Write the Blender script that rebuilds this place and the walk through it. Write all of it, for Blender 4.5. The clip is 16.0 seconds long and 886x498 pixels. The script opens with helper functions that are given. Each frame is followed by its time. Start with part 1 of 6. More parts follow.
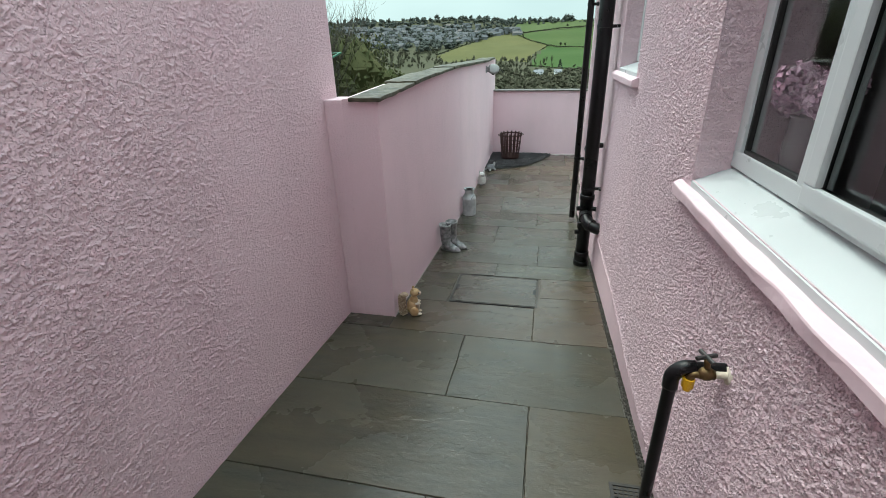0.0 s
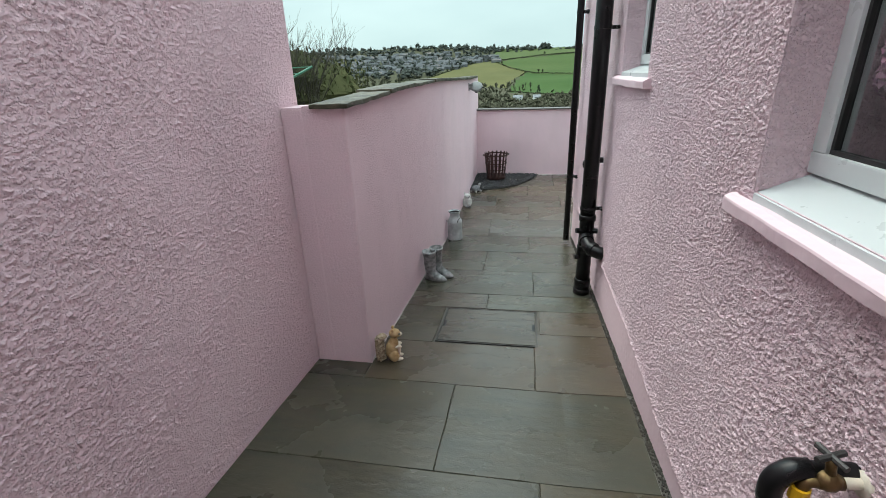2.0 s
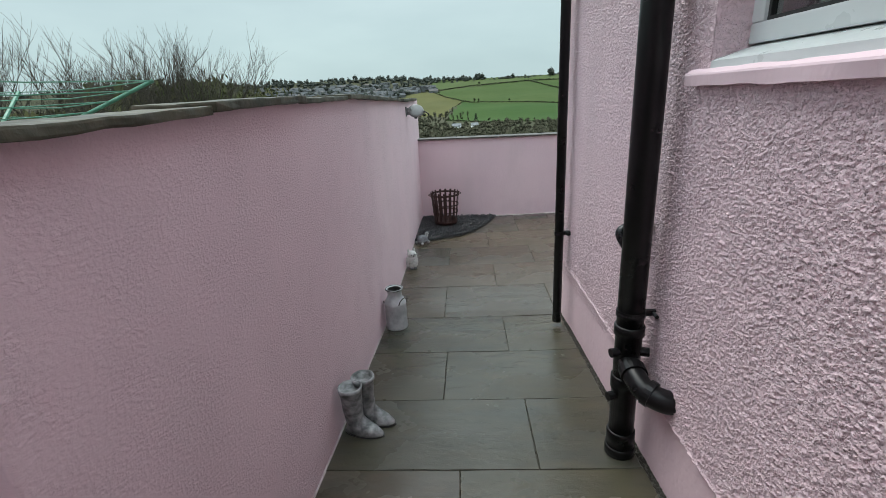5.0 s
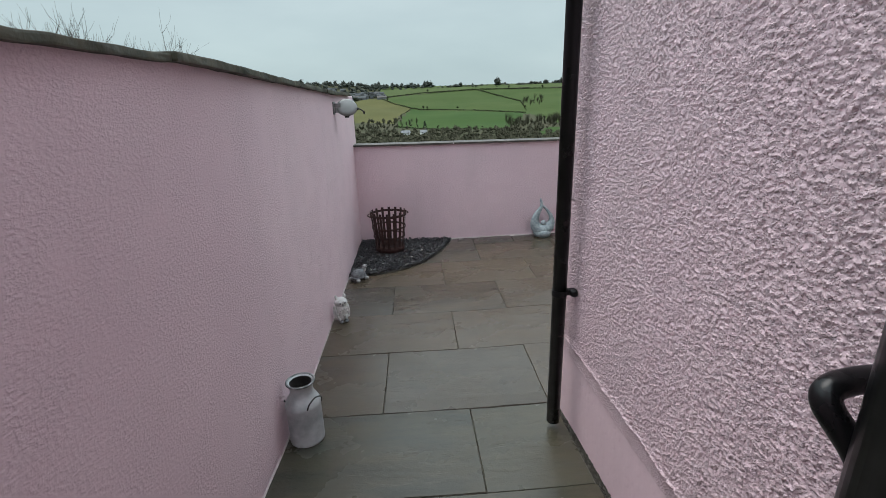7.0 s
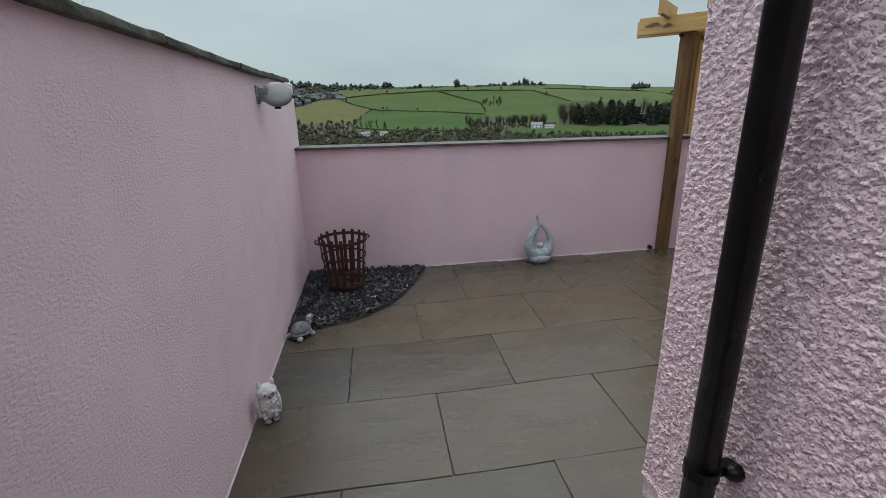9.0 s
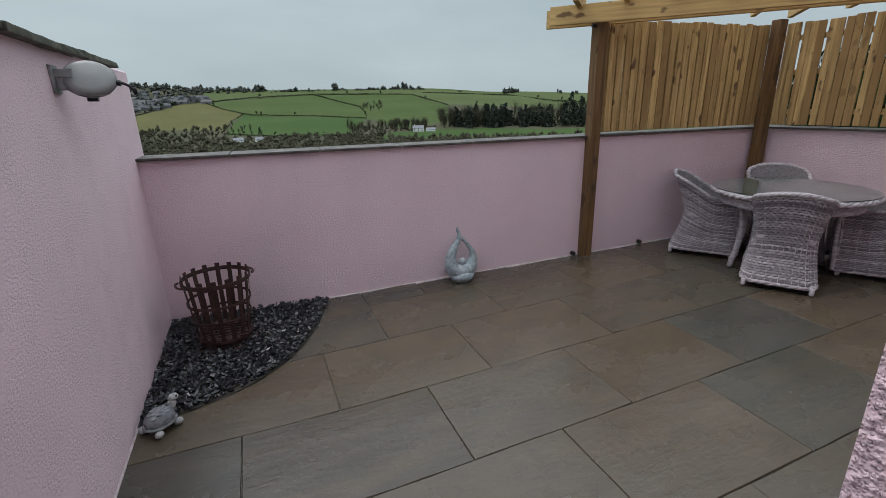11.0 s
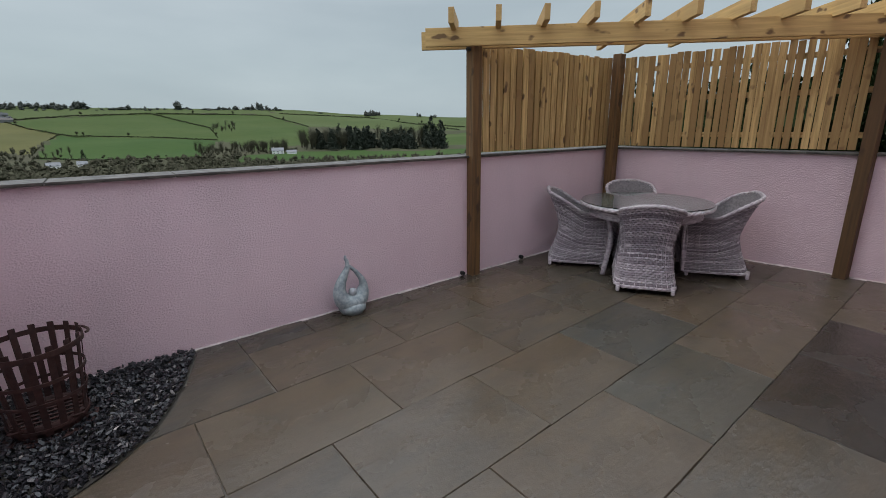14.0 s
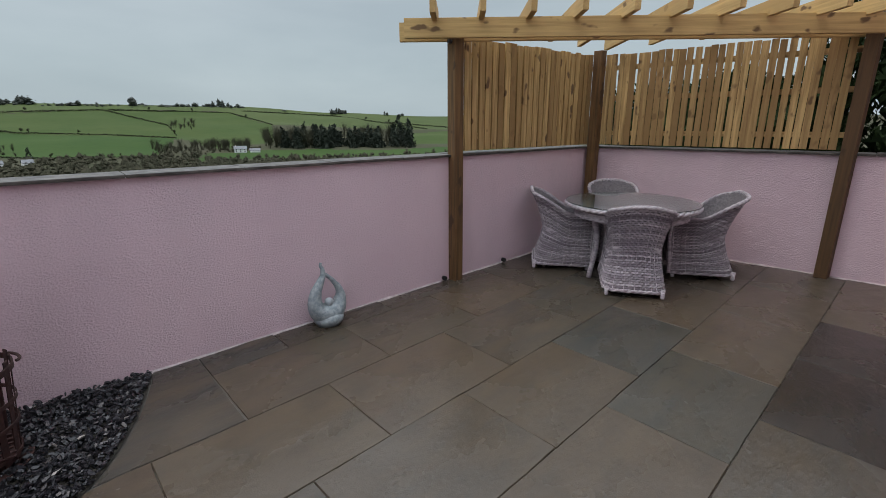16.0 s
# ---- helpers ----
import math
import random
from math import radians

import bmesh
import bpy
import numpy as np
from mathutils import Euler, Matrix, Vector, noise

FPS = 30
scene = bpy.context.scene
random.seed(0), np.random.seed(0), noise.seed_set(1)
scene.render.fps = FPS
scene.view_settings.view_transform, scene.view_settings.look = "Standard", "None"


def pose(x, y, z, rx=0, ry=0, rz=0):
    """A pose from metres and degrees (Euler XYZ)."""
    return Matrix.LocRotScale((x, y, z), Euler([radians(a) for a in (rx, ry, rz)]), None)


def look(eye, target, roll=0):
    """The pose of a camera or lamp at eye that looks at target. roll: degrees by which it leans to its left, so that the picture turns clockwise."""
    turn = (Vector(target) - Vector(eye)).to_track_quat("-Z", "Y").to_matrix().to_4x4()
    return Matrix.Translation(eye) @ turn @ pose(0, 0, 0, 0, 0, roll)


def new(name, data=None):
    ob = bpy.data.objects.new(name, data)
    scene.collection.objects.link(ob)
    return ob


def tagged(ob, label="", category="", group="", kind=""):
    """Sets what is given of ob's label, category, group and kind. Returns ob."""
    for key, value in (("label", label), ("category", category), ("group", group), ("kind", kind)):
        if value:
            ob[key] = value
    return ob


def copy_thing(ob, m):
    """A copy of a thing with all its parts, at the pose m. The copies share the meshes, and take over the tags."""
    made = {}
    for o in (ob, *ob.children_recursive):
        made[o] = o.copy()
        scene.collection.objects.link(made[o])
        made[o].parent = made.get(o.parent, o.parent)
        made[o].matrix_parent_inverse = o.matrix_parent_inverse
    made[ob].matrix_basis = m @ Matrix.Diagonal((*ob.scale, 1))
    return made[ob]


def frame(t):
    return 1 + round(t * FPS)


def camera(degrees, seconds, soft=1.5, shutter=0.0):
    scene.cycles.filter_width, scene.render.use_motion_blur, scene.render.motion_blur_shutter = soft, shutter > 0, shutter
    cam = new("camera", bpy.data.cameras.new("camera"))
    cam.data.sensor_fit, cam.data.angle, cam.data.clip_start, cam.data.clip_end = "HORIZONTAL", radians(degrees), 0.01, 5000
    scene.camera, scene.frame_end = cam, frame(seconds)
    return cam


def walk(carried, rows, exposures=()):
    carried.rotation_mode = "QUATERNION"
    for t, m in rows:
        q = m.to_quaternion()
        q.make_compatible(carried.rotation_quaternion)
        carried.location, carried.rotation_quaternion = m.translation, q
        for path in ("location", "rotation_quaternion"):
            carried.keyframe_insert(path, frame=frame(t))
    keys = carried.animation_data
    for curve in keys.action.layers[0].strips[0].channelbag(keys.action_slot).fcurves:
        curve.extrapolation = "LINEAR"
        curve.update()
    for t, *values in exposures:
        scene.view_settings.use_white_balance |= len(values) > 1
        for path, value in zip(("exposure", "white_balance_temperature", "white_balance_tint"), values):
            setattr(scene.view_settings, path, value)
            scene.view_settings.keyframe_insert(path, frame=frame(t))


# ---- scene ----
cam = camera(88.2, 16.0, soft=0.85)
PATH = [
    (0, (0.057, -0.025, 2.115), (-0.349, 1.753, 1.295), -1.8),
    (0.5, (0.034, 0.02, 2.097), (-0.379, 1.803, 1.289), -1.9),
    (1, (0.015, 0.122, 2.081), (-0.38, 1.906, 1.269), -2.5),
    (1.5, (-0.016, 0.286, 2.057), (-0.4, 2.081, 1.262), -2.6),
    (2, (-0.038, 0.443, 1.962), (-0.384, 2.273, 1.234), -2.2),
    (2.5, (-0.119, 0.667, 1.906), (-0.427, 2.523, 1.228), -2.5),
    (3, (-0.156, 0.957, 1.887), (-0.44, 2.824, 1.226), -2.6),
    (3.5, (-0.177, 1.234, 1.894), (-0.428, 3.109, 1.247), -2.8),
    (4, (-0.229, 1.602, 1.88), (-0.432, 3.487, 1.244), -2.6),
    (4.2, (-0.224, 1.737, 1.883), (-0.413, 3.623, 1.244), -2.8),
    (6.3, (-0.29, 3.099, 1.734), (-0.226, 5.005, 1.13), -1.4),
    (6.5, (-0.296, 3.23, 1.746), (-0.206, 5.131, 1.129), -1.2),
    (7, (-0.222, 3.638, 1.708), (-0.124, 5.541, 1.1), -1.8),
    (7.5, (-0.196, 3.986, 1.692), (-0.075, 5.883, 1.071), -1.6),
    (8, (-0.204, 4.298, 1.639), (-0.084, 6.199, 1.029), -1.1),
    (8.2, (-0.199, 4.422, 1.639), (-0.089, 6.322, 1.027), -1.0),
    (10.3, (-0.314, 5.566, 1.561), (0.37, 7.344, 0.953), -1.7),
    (10.5, (-0.312, 5.611, 1.564), (0.398, 7.377, 0.948), -1.5),
    (11, (-0.251, 5.695, 1.554), (0.466, 7.462, 0.951), -1.4),
    (11.5, (-0.195, 5.756, 1.553), (0.552, 7.515, 0.966), -1.9),
    (12, (-0.205, 5.815, 1.551), (0.69, 7.509, 0.973), -1.0),
    (12.5, (-0.248, 5.876, 1.563), (0.745, 7.52, 1.004), -0.8),
    (13, (-0.283, 5.916, 1.559), (0.786, 7.515, 1.009), -0.8),
    (13.5, (-0.281, 5.935, 1.558), (0.858, 7.488, 1.018), -0.8),
    (14, (-0.277, 5.978, 1.533), (0.932, 7.482, 1.008), -0.7),
    (14.5, (-0.274, 6.007, 1.537), (1.015, 7.442, 1.006), -0.3),
    (15, (-0.283, 6.034, 1.524), (1.026, 7.453, 1.001), -0.4),
    (15.5, (-0.275, 6.11, 1.523), (1.04, 7.521, 0.993), -0.4),
    (16, (-0.21, 6.236, 1.516), (1.101, 7.65, 0.986), -0.3),
]
walk(cam, [(t, look(eye, target, roll)) for t, eye, target, roll in PATH],
     exposures=[(0, 0.46, 6450, 1), (2.5, 0.36, 6450, 4), (4, 0.13, 6450, 6), (7, -0.10, 6500, 12), (8, -0.26, 6550, 13), (10.3, -0.29, 6550, 16), (12, -0.36, 6550, 18), (16, -0.34, 6550, 19)])

# ---- light: an overcast winter sky ----
world = bpy.data.worlds.new("overcast")
scene.world = world
world.use_nodes = True
wn, wl = world.node_tree.nodes, world.node_tree.links
wn.clear()
sky = wn.new("ShaderNodeTexSky")
sky.sky_type, sky.sun_disc = "NISHITA", False
sky.sun_elevation, sky.sun_rotation = radians(67.6), radians(-45)
sky.air_density, sky.dust_density, sky.ozone_density = 1.0, 4.0, 1.0
grey = wn.new("ShaderNodeMixRGB")
grey.inputs[0].default_value = 0.88
coord = wn.new("ShaderNodeTexCoord")
stretch = wn.new("ShaderNodeMapping")
stretch.inputs["Scale"].default_value = (1.0, 1.0, 3.5)
cloud = wn.new("ShaderNodeTexNoise")
cloud.inputs["Scale"].default_value, cloud.inputs["Detail"].default_value = 2.2, 5
cloud_ramp = wn.new("ShaderNodeValToRGB")
cloud_ramp.color_ramp.elements[0].position, cloud_ramp.color_ramp.elements[1].position = 0.3, 0.75
cloud_ramp.color_ramp.elements[0].color = (5.1, 6.1, 6.5, 1)
cloud_ramp.color_ramp.elements[1].color = (6.5, 7.5, 7.8, 1)
back = wn.new("ShaderNodeBackground")
back.inputs["Strength"].default_value = 0.1
out = wn.new("ShaderNodeOutputWorld")
wl.new(coord.outputs["Generated"], stretch.inputs["Vector"])
wl.new(stretch.outputs[0], cloud.inputs["Vector"])
wl.new(cloud.outputs["Fac"], cloud_ramp.inputs[0])
wl.new(sky.outputs[0], grey.inputs[1])
wl.new(cloud_ramp.outputs[0], grey.inputs[2])
# an overcast sky is some three to four times as bright overhead as at the horizon
parts = wn.new("ShaderNodeSeparateXYZ")
rise = wn.new("ShaderNodeMapRange")
rise.inputs["From Min"].default_value, rise.inputs["From Max"].default_value = 0.22, 1.0
rise.inputs["To Min"].default_value, rise.inputs["To Max"].default_value = 1.06, 4.1
lift = wn.new("ShaderNodeVectorMath")
lift.operation = "SCALE"
wl.new(coord.outputs["Generated"], parts.inputs[0])
wl.new(parts.outputs["Z"], rise.inputs["Value"])
wl.new(grey.outputs[0], lift.inputs[0])
wl.new(rise.outputs[0], lift.inputs["Scale"])
cool = wn.new("ShaderNodeMapRange")
cool.inputs["From Min"].default_value, cool.inputs["From Max"].default_value = 0.1, 0.6
cool.inputs["To Min"].default_value, cool.inputs["To Max"].default_value = 1.0, 0.0
hue = wn.new("ShaderNodeMixRGB")
hue.blend_type = "MULTIPLY"
hue.inputs[2].default_value = (0.94, 1.02, 1.0, 1)
wl.new(parts.outputs["Z"], cool.inputs["Value"])
wl.new(cool.outputs[0], hue.inputs[0])
wl.new(lift.outputs[0], hue.inputs[1])
wl.new(hue.outputs[0], back.inputs["Color"])
wl.new(back.outputs[0], out.inputs["Surface"])
sun_data = bpy.data.lights.new("sun", "SUN")
sun_data.energy, sun_data.angle, sun_data.color = 1.3, radians(36), (1.0, 0.97, 0.93)
sun = new("sun", sun_data)
sun.matrix_world = look((-7, 7, 24), (0, 0, 0))


# ---- materials ----
class Mat:
    """A node material with a Principled shader and short ways to add texture nodes."""

    def __init__(self, name, rough=0.8, metal=0.0):
        self.m = bpy.data.materials.new(name)
        self.m.use_nodes = True
        self.n, self.l = self.m.node_tree.nodes, self.m.node_tree.links
        self.b = self.n["Principled BSDF"]
        self.b.inputs["Roughness"].default_value = rough
        self.b.inputs["Metallic"].default_value = metal
        self.c = self.n.new("ShaderNodeTexCoord").outputs["Object"]

    def put(self, value, socket):
        if isinstance(value, (int, float)):
            socket.default_value = (value, value, value, 1) if socket.type == "RGBA" else value
        elif isinstance(value, tuple):
            socket.default_value = (*value, 1) if len(value) == 3 and socket.type == "RGBA" else value
        else:
            self.l.new(value, socket)

    def noise(self, scale, detail=4, stretch=(1, 1, 1), rough=0.55, vec=None):
        mp = self.n.new("ShaderNodeMapping")
        mp.inputs["Scale"].default_value = stretch
        self.l.new(vec or self.c, mp.inputs["Vector"])
        t = self.n.new("ShaderNodeTexNoise")
        t.inputs["Scale"].default_value, t.inputs["Detail"].default_value, t.inputs["Roughness"].default_value = scale, detail, rough
        self.l.new(mp.outputs[0], t.inputs["Vector"])
        return t.outputs["Fac"]

    def voronoi(self, scale, feature="F1", vec=None, smooth=0.3):
        t = self.n.new("ShaderNodeTexVoronoi")
        t.feature = feature
        t.inputs["Scale"].default_value = scale
        if feature == "SMOOTH_F1":
            t.inputs["Smoothness"].default_value = smooth
        self.l.new(vec or self.c, t.inputs["Vector"])
        return t

    def ramp(self, fac, *stops):
        r = self.n.new("ShaderNodeValToRGB")
        e = r.color_ramp.elements
        while len(e) < len(stops):
            e.new(0.5)
        for el, (p, col) in zip(e, stops):
            el.position = p
            el.color = (*col, 1) if isinstance(col, tuple) else (col, col, col, 1)
        self.l.new(fac, r.inputs[0])
        return r.outputs[0]

    def mix(self, fac, a, b, mode="MIX"):
        x = self.n.new("ShaderNodeMixRGB")
        x.blend_type = mode
        self.put(fac, x.inputs[0]), self.put(a, x.inputs[1]), self.put(b, x.inputs[2])
        return x.outputs[0]

    def math(self, op, a, b=0.0):
        x = self.n.new("ShaderNodeMath")
        x.operation = op
        self.put(a, x.inputs[0]), self.put(b, x.inputs[1])
        return x.outputs[0]

    def random(self):
        return self.n.new("ShaderNodeObjectInfo").outputs["Random"]

    def island(self):
        return self.n.new("ShaderNodeNewGeometry").outputs["Random Per Island"]

    def colour(self, v):
        self.put(v, self.b.inputs["Base Color"])
        return self

    def rough(self, v):
        self.put(v, self.b.inputs["Roughness"])
        return self

    def bump(self, height, strength=0.5, distance=0.01):
        x = self.n.new("ShaderNodeBump")
        x.inputs["Strength"].default_value, x.inputs["Distance"].default_value = strength, distance
        self.l.new(height, x.inputs["Height"])
        if self.b.inputs["Normal"].links:
            self.l.new(self.b.inputs["Normal"].links[0].from_socket, x.inputs["Normal"])
        self.l.new(x.outputs[0], self.b.inputs["Normal"])
        return self


def render_mat(name, pebble, depth, fine, soft=False):
    """Pink masonry paint on cement render; pebble: stones per metre, depth: their relief."""
    m = Mat(name, 0.75)
    warp = m.n.new("ShaderNodeVectorMath")
    warp.operation = "MULTIPLY_ADD"
    nz = m.n.new("ShaderNodeTexNoise")
    nz.inputs["Scale"].default_value = pebble * 0.9
    m.l.new(m.c, nz.inputs["Vector"])
    m.l.new(nz.outputs["Color"], warp.inputs[0])
    warp.inputs[1].default_value = (0.6 / pebble,) * 3
    m.l.new(m.c, warp.inputs[2])
    v = m.voronoi(pebble, "SMOOTH_F1", warp.outputs[0], 0.12)
    stone = m.ramp(v.outputs["Distance"], (0.0, 1.0), (0.30, 0.85), (0.50, 0.12), (0.75, 0.0))
    if soft:
        stone = m.ramp(m.noise(pebble, 4, (1, 1, 1.35), 0.62), (0.36, 0.0), (0.50, 0.45), (0.62, 1.0))
    patch = m.noise(pebble * 0.08 if soft else pebble * 0.3, 3)
    stone = m.mix(m.ramp(patch, (0.3, 0.25), (0.6, 1.0)), 0.35, stone)
    big = m.noise(1.3, 5)
    stain = m.noise(2.2, 4, (1, 1, 0.25))
    col = m.mix(m.ramp(big, (0.3, 0.0), (0.72, 1.0)), (0.705, 0.535, 0.580), (0.765, 0.592, 0.628))
    col = m.mix(m.math("MULTIPLY", m.ramp(stain, (0.48, 0.0), (0.75, 1.0)), 0.25), col, (0.54, 0.44, 0.455))
    m.colour(col)
    m.rough(m.ramp(big, (0.3, 0.6), (0.7, 0.85)))
    m.bump(stone, 1.0, depth)
    m.bump(m.noise(pebble * 3, 3), 0.5, fine)
    return m.m


ROUGHCAST = render_mat("pink_roughcast", 155, 0.0052, 0.0014)
TALL_RENDER = render_mat("pink_worn_roughcast", 125, 0.0034, 0.0012)
SOFT_RENDER = render_mat("pink_soft_render", 70, 0.0020, 0.0008, True)
PATIO_RENDER = render_mat("pink_patio_render", 66, 0.0036, 0.0010, True)
PLINTH_PAINT = render_mat("pink_smooth_plinth", 25, 0.0008, 0.0006)


def stone_mat(name="wet_sandstone", tint=(1.0, 1.0, 1.0)):
    """Wet riven sandstone, each slab with its own tint."""
    m = Mat(name, 0.35)
    r = m.random()
    shift = m.n.new("ShaderNodeVectorMath")
    shift.operation = "ADD"
    comb = m.n.new("ShaderNodeCombineXYZ")
    m.put(m.math("MULTIPLY", r, 37.0), comb.inputs[0]), m.put(m.math("MULTIPLY", r, 71.0), comb.inputs[1])
    m.l.new(m.c, shift.inputs[0]), m.l.new(comb.outputs[0], shift.inputs[1])
    vec = shift.outputs[0]
    base = m.ramp(r, (0.0, (0.085, 0.084, 0.074)), (0.25, (0.150, 0.132, 0.098)), (0.5, (0.112, 0.112, 0.100)), (0.75, (0.165, 0.130, 0.094)), (1.0, (0.082, 0.090, 0.086)))
    band = m.noise(2.2, 6, (1, 4.0, 1), 0.6, vec)
    col = m.mix(m.ramp(band, (0.35, 0.0), (0.7, 0.75)), base, (0.195, 0.158, 0.112))
    dark = m.noise(5.0, 5, (1, 1, 1), 0.6, vec)
    col = m.mix(m.ramp(dark, (0.5, 0.0), (0.75, 0.45)), col, (0.075, 0.074, 0.064))
    speck = m.noise(140, 2, (1, 1, 1), 0.5, vec)
    col = m.mix(m.ramp(speck, (0.55, 0.0), (0.75, 0.18)), col, (0.24, 0.215, 0.17))
    fleck = m.noise(1.1, 3, (1, 1, 1), 0.5, vec)
    col = m.mix(m.ramp(fleck, (0.45, 0.0), (0.7, 0.4)), col, (0.128, 0.104, 0.076))
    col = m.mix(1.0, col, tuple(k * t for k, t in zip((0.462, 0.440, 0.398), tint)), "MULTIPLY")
    m.colour(col)
    wet = m.noise(1.6, 5, (1, 1, 1), 0.6)
    m.rough(m.ramp(wet, (0.32, 0.13), (0.5, 0.26), (0.68, 0.44)))
    m.b.inputs["Specular IOR Level"].default_value = 0.5
    riven = m.noise(3.2, 7, (1, 2.6, 1), 0.58, vec)
    ledge = m.ramp(riven, (0.36, 0.0), (0.45, 0.35), (0.53, 0.5), (0.59, 1.0))
    m.bump(ledge, 0.38, 0.004)
    m.bump(m.noise(16, 6, (1, 1.6, 1), 0.6, vec), 0.5, 0.004)
    m.bump(m.noise(120, 3, (1, 1, 1), 0.6, vec), 0.4, 0.0012)
    return m.m


def plain(name, a, b, scale=6.0, rough=0.6, bump=0.0, fine=60, metal=0.0, stretch=(1, 1, 1)):
    m = Mat(name, rough, metal)
    m.colour(m.mix(m.ramp(m.noise(scale, 5, stretch), (0.35, 0.0), (0.68, 1.0)), a, b))
    m.rough(m.ramp(m.noise(scale * 2.3, 4), (0.3, max(0.02, rough - 0.12)), (0.7, min(1, rough + 0.12))))
    if bump:
        m.bump(m.noise(fine, 4, stretch), 0.6, bump)
    return m.m


def wood_mat(name, light, dark, knot):
    """Sawn softwood with grain along the object's z, knots, and a tint for each piece."""
    m = Mat(name, 0.72)
    r = m.random()
    shift = m.n.new("ShaderNodeVectorMath")
    shift.operation = "ADD"
    comb = m.n.new("ShaderNodeCombineXYZ")
    for i, k in enumerate((13.0, 29.0, 47.0)):
        m.put(m.math("MULTIPLY", r, k), comb.inputs[i])
    m.l.new(m.c, shift.inputs[0]), m.l.new(comb.outputs[0], shift.inputs[1])
    grain = m.noise(38, 5, (1, 1, 0.05), 0.6, shift.outputs[0])
    col = m.mix(m.ramp(grain, (0.35, 0.0), (0.68, 1.0)), light, dark)
    kn = m.noise(10, 2, (1, 1, 0.6), 0.4, shift.outputs[0])
    col = m.mix(m.ramp(kn, (0.635, 0.0), (0.69, 0.9)), col, knot)
    col = m.mix(m.ramp(r, (0.0, 0.0), (0.5, 0.25), (1.0, 0.95)), col, dark)
    m.colour(col).bump(grain, 0.4, 0.002)
    return m.m


STONE = stone_mat()
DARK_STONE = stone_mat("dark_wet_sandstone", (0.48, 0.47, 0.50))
BLUE_STONE = stone_mat("blue_grey_sandstone", (0.80, 0.90, 1.0))
GREEN_STONE = stone_mat("green_grey_sandstone", (0.90, 1.02, 1.0))
JOINT = plain("damp_mortar", (0.040, 0.038, 0.032), (0.115, 0.107, 0.090), 1.7, 0.8, 0.003)
COPING = plain("mossy_slate_coping", (0.020, 0.022, 0.009), (0.088, 0.078, 0.048), 9, 0.6, 0.005, 40)
TILE = plain("grey_coping_tile", (0.035, 0.031, 0.027), (0.115, 0.104, 0.088), 9, 0.55, 0.003, 40)
BLACK = plain("black_plastic_pipe", (0.004, 0.004, 0.0044), (0.008, 0.008, 0.0088), 5, 0.34)
BLACK.node_tree.nodes["Principled BSDF"].inputs["Specular IOR Level"].default_value = 0.3
UPVC = plain("white_plastic", (0.53, 0.565, 0.56), (0.555, 0.59, 0.585), 3, 0.35)
GASKET = plain("black_rubber", (0.012, 0.012, 0.012), (0.02, 0.02, 0.02), 8, 0.5)
WHITE_LIP = plain("pale_cement_line", (0.40, 0.34, 0.33), (0.62, 0.54, 0.53), 20, 0.8, 0.003, 60)
GROUND_DARK = plain("dark_soil", (0.02, 0.018, 0.014), (0.04, 0.035, 0.026), 12, 0.9, 0.004)
RAW_WOOD = wood_mat("treated_pine", (0.66, 0.45, 0.18), (0.44, 0.285, 0.105), (0.10, 0.05, 0.022))
SLAT_WOOD = wood_mat("weathered_pine_slat", (0.68, 0.47, 0.195), (0.27, 0.160, 0.058), (0.07, 0.036, 0.018))
POST_WOOD = wood_mat("dark_treated_post", (0.225, 0.120, 0.040), (0.070, 0.036, 0.013), (0.05, 0.025, 0.012))
RUST = plain("rusted_iron", (0.024, 0.009, 0.008), (0.054, 0.019, 0.014), 14, 0.75, 0.002, 120)
GALV = plain("weathered_zinc", (0.34, 0.37, 0.38), (0.60, 0.63, 0.63), 9, 0.5, 0.001, 60, 0.15)
LEAD = plain("dull_grey_zinc", (0.09, 0.10, 0.10), (0.42, 0.43, 0.43), 20, 0.5, 0.002, 50, 0.3)
RESIN = plain("grey_blue_resin_stone", (0.20, 0.25, 0.265), (0.40, 0.455, 0.465), 36, 0.55, 0.002, 160)
CEMENT = plain("grey_cast_stone", (0.10, 0.105, 0.115), (0.235, 0.245, 0.255), 26, 0.8, 0.003, 90)
PALE_CEMENT = plain("pale_worn_cast_stone", (0.20, 0.20, 0.20), (0.48, 0.48, 0.47), 40, 0.8, 0.003, 90)
WHITEWASH = plain("white_cast_stone", (0.50, 0.50, 0.48), (0.68, 0.68, 0.66), 18, 0.7, 0.003, 70)
FUR = plain("tan_painted_resin", (0.33, 0.20, 0.075), (0.56, 0.40, 0.22), 26, 0.6, 0.003, 120)
TAIL = plain("brown_and_cream_resin", (0.15, 0.09, 0.04), (0.50, 0.42, 0.31), 55, 0.65, 0.004, 90)
CREAM = plain("cream_painted_resin", (0.62, 0.55, 0.44), (0.76, 0.70, 0.60), 22, 0.55, 0.002, 90)
BRASS = plain("tarnished_brass", (0.12, 0.08, 0.035), (0.22, 0.15, 0.07), 30, 0.4, 0.001, 90, 0.9)
YELLOW = plain("yellow_plastic", (0.72, 0.40, 0.01), (0.78, 0.48, 0.03), 6, 0.35)
IRON = plain("dark_cast_iron", (0.02, 0.02, 0.02), (0.045, 0.043, 0.04), 20, 0.5, 0.001, 90)
GREEN_METAL = plain("green_coated_tube", (0.04, 0.16, 0.10), (0.07, 0.22, 0.14), 8, 0.4)
BARK = plain("grey_brown_bark", (0.035, 0.030, 0.022), (0.075, 0.062, 0.046), 12, 0.9)
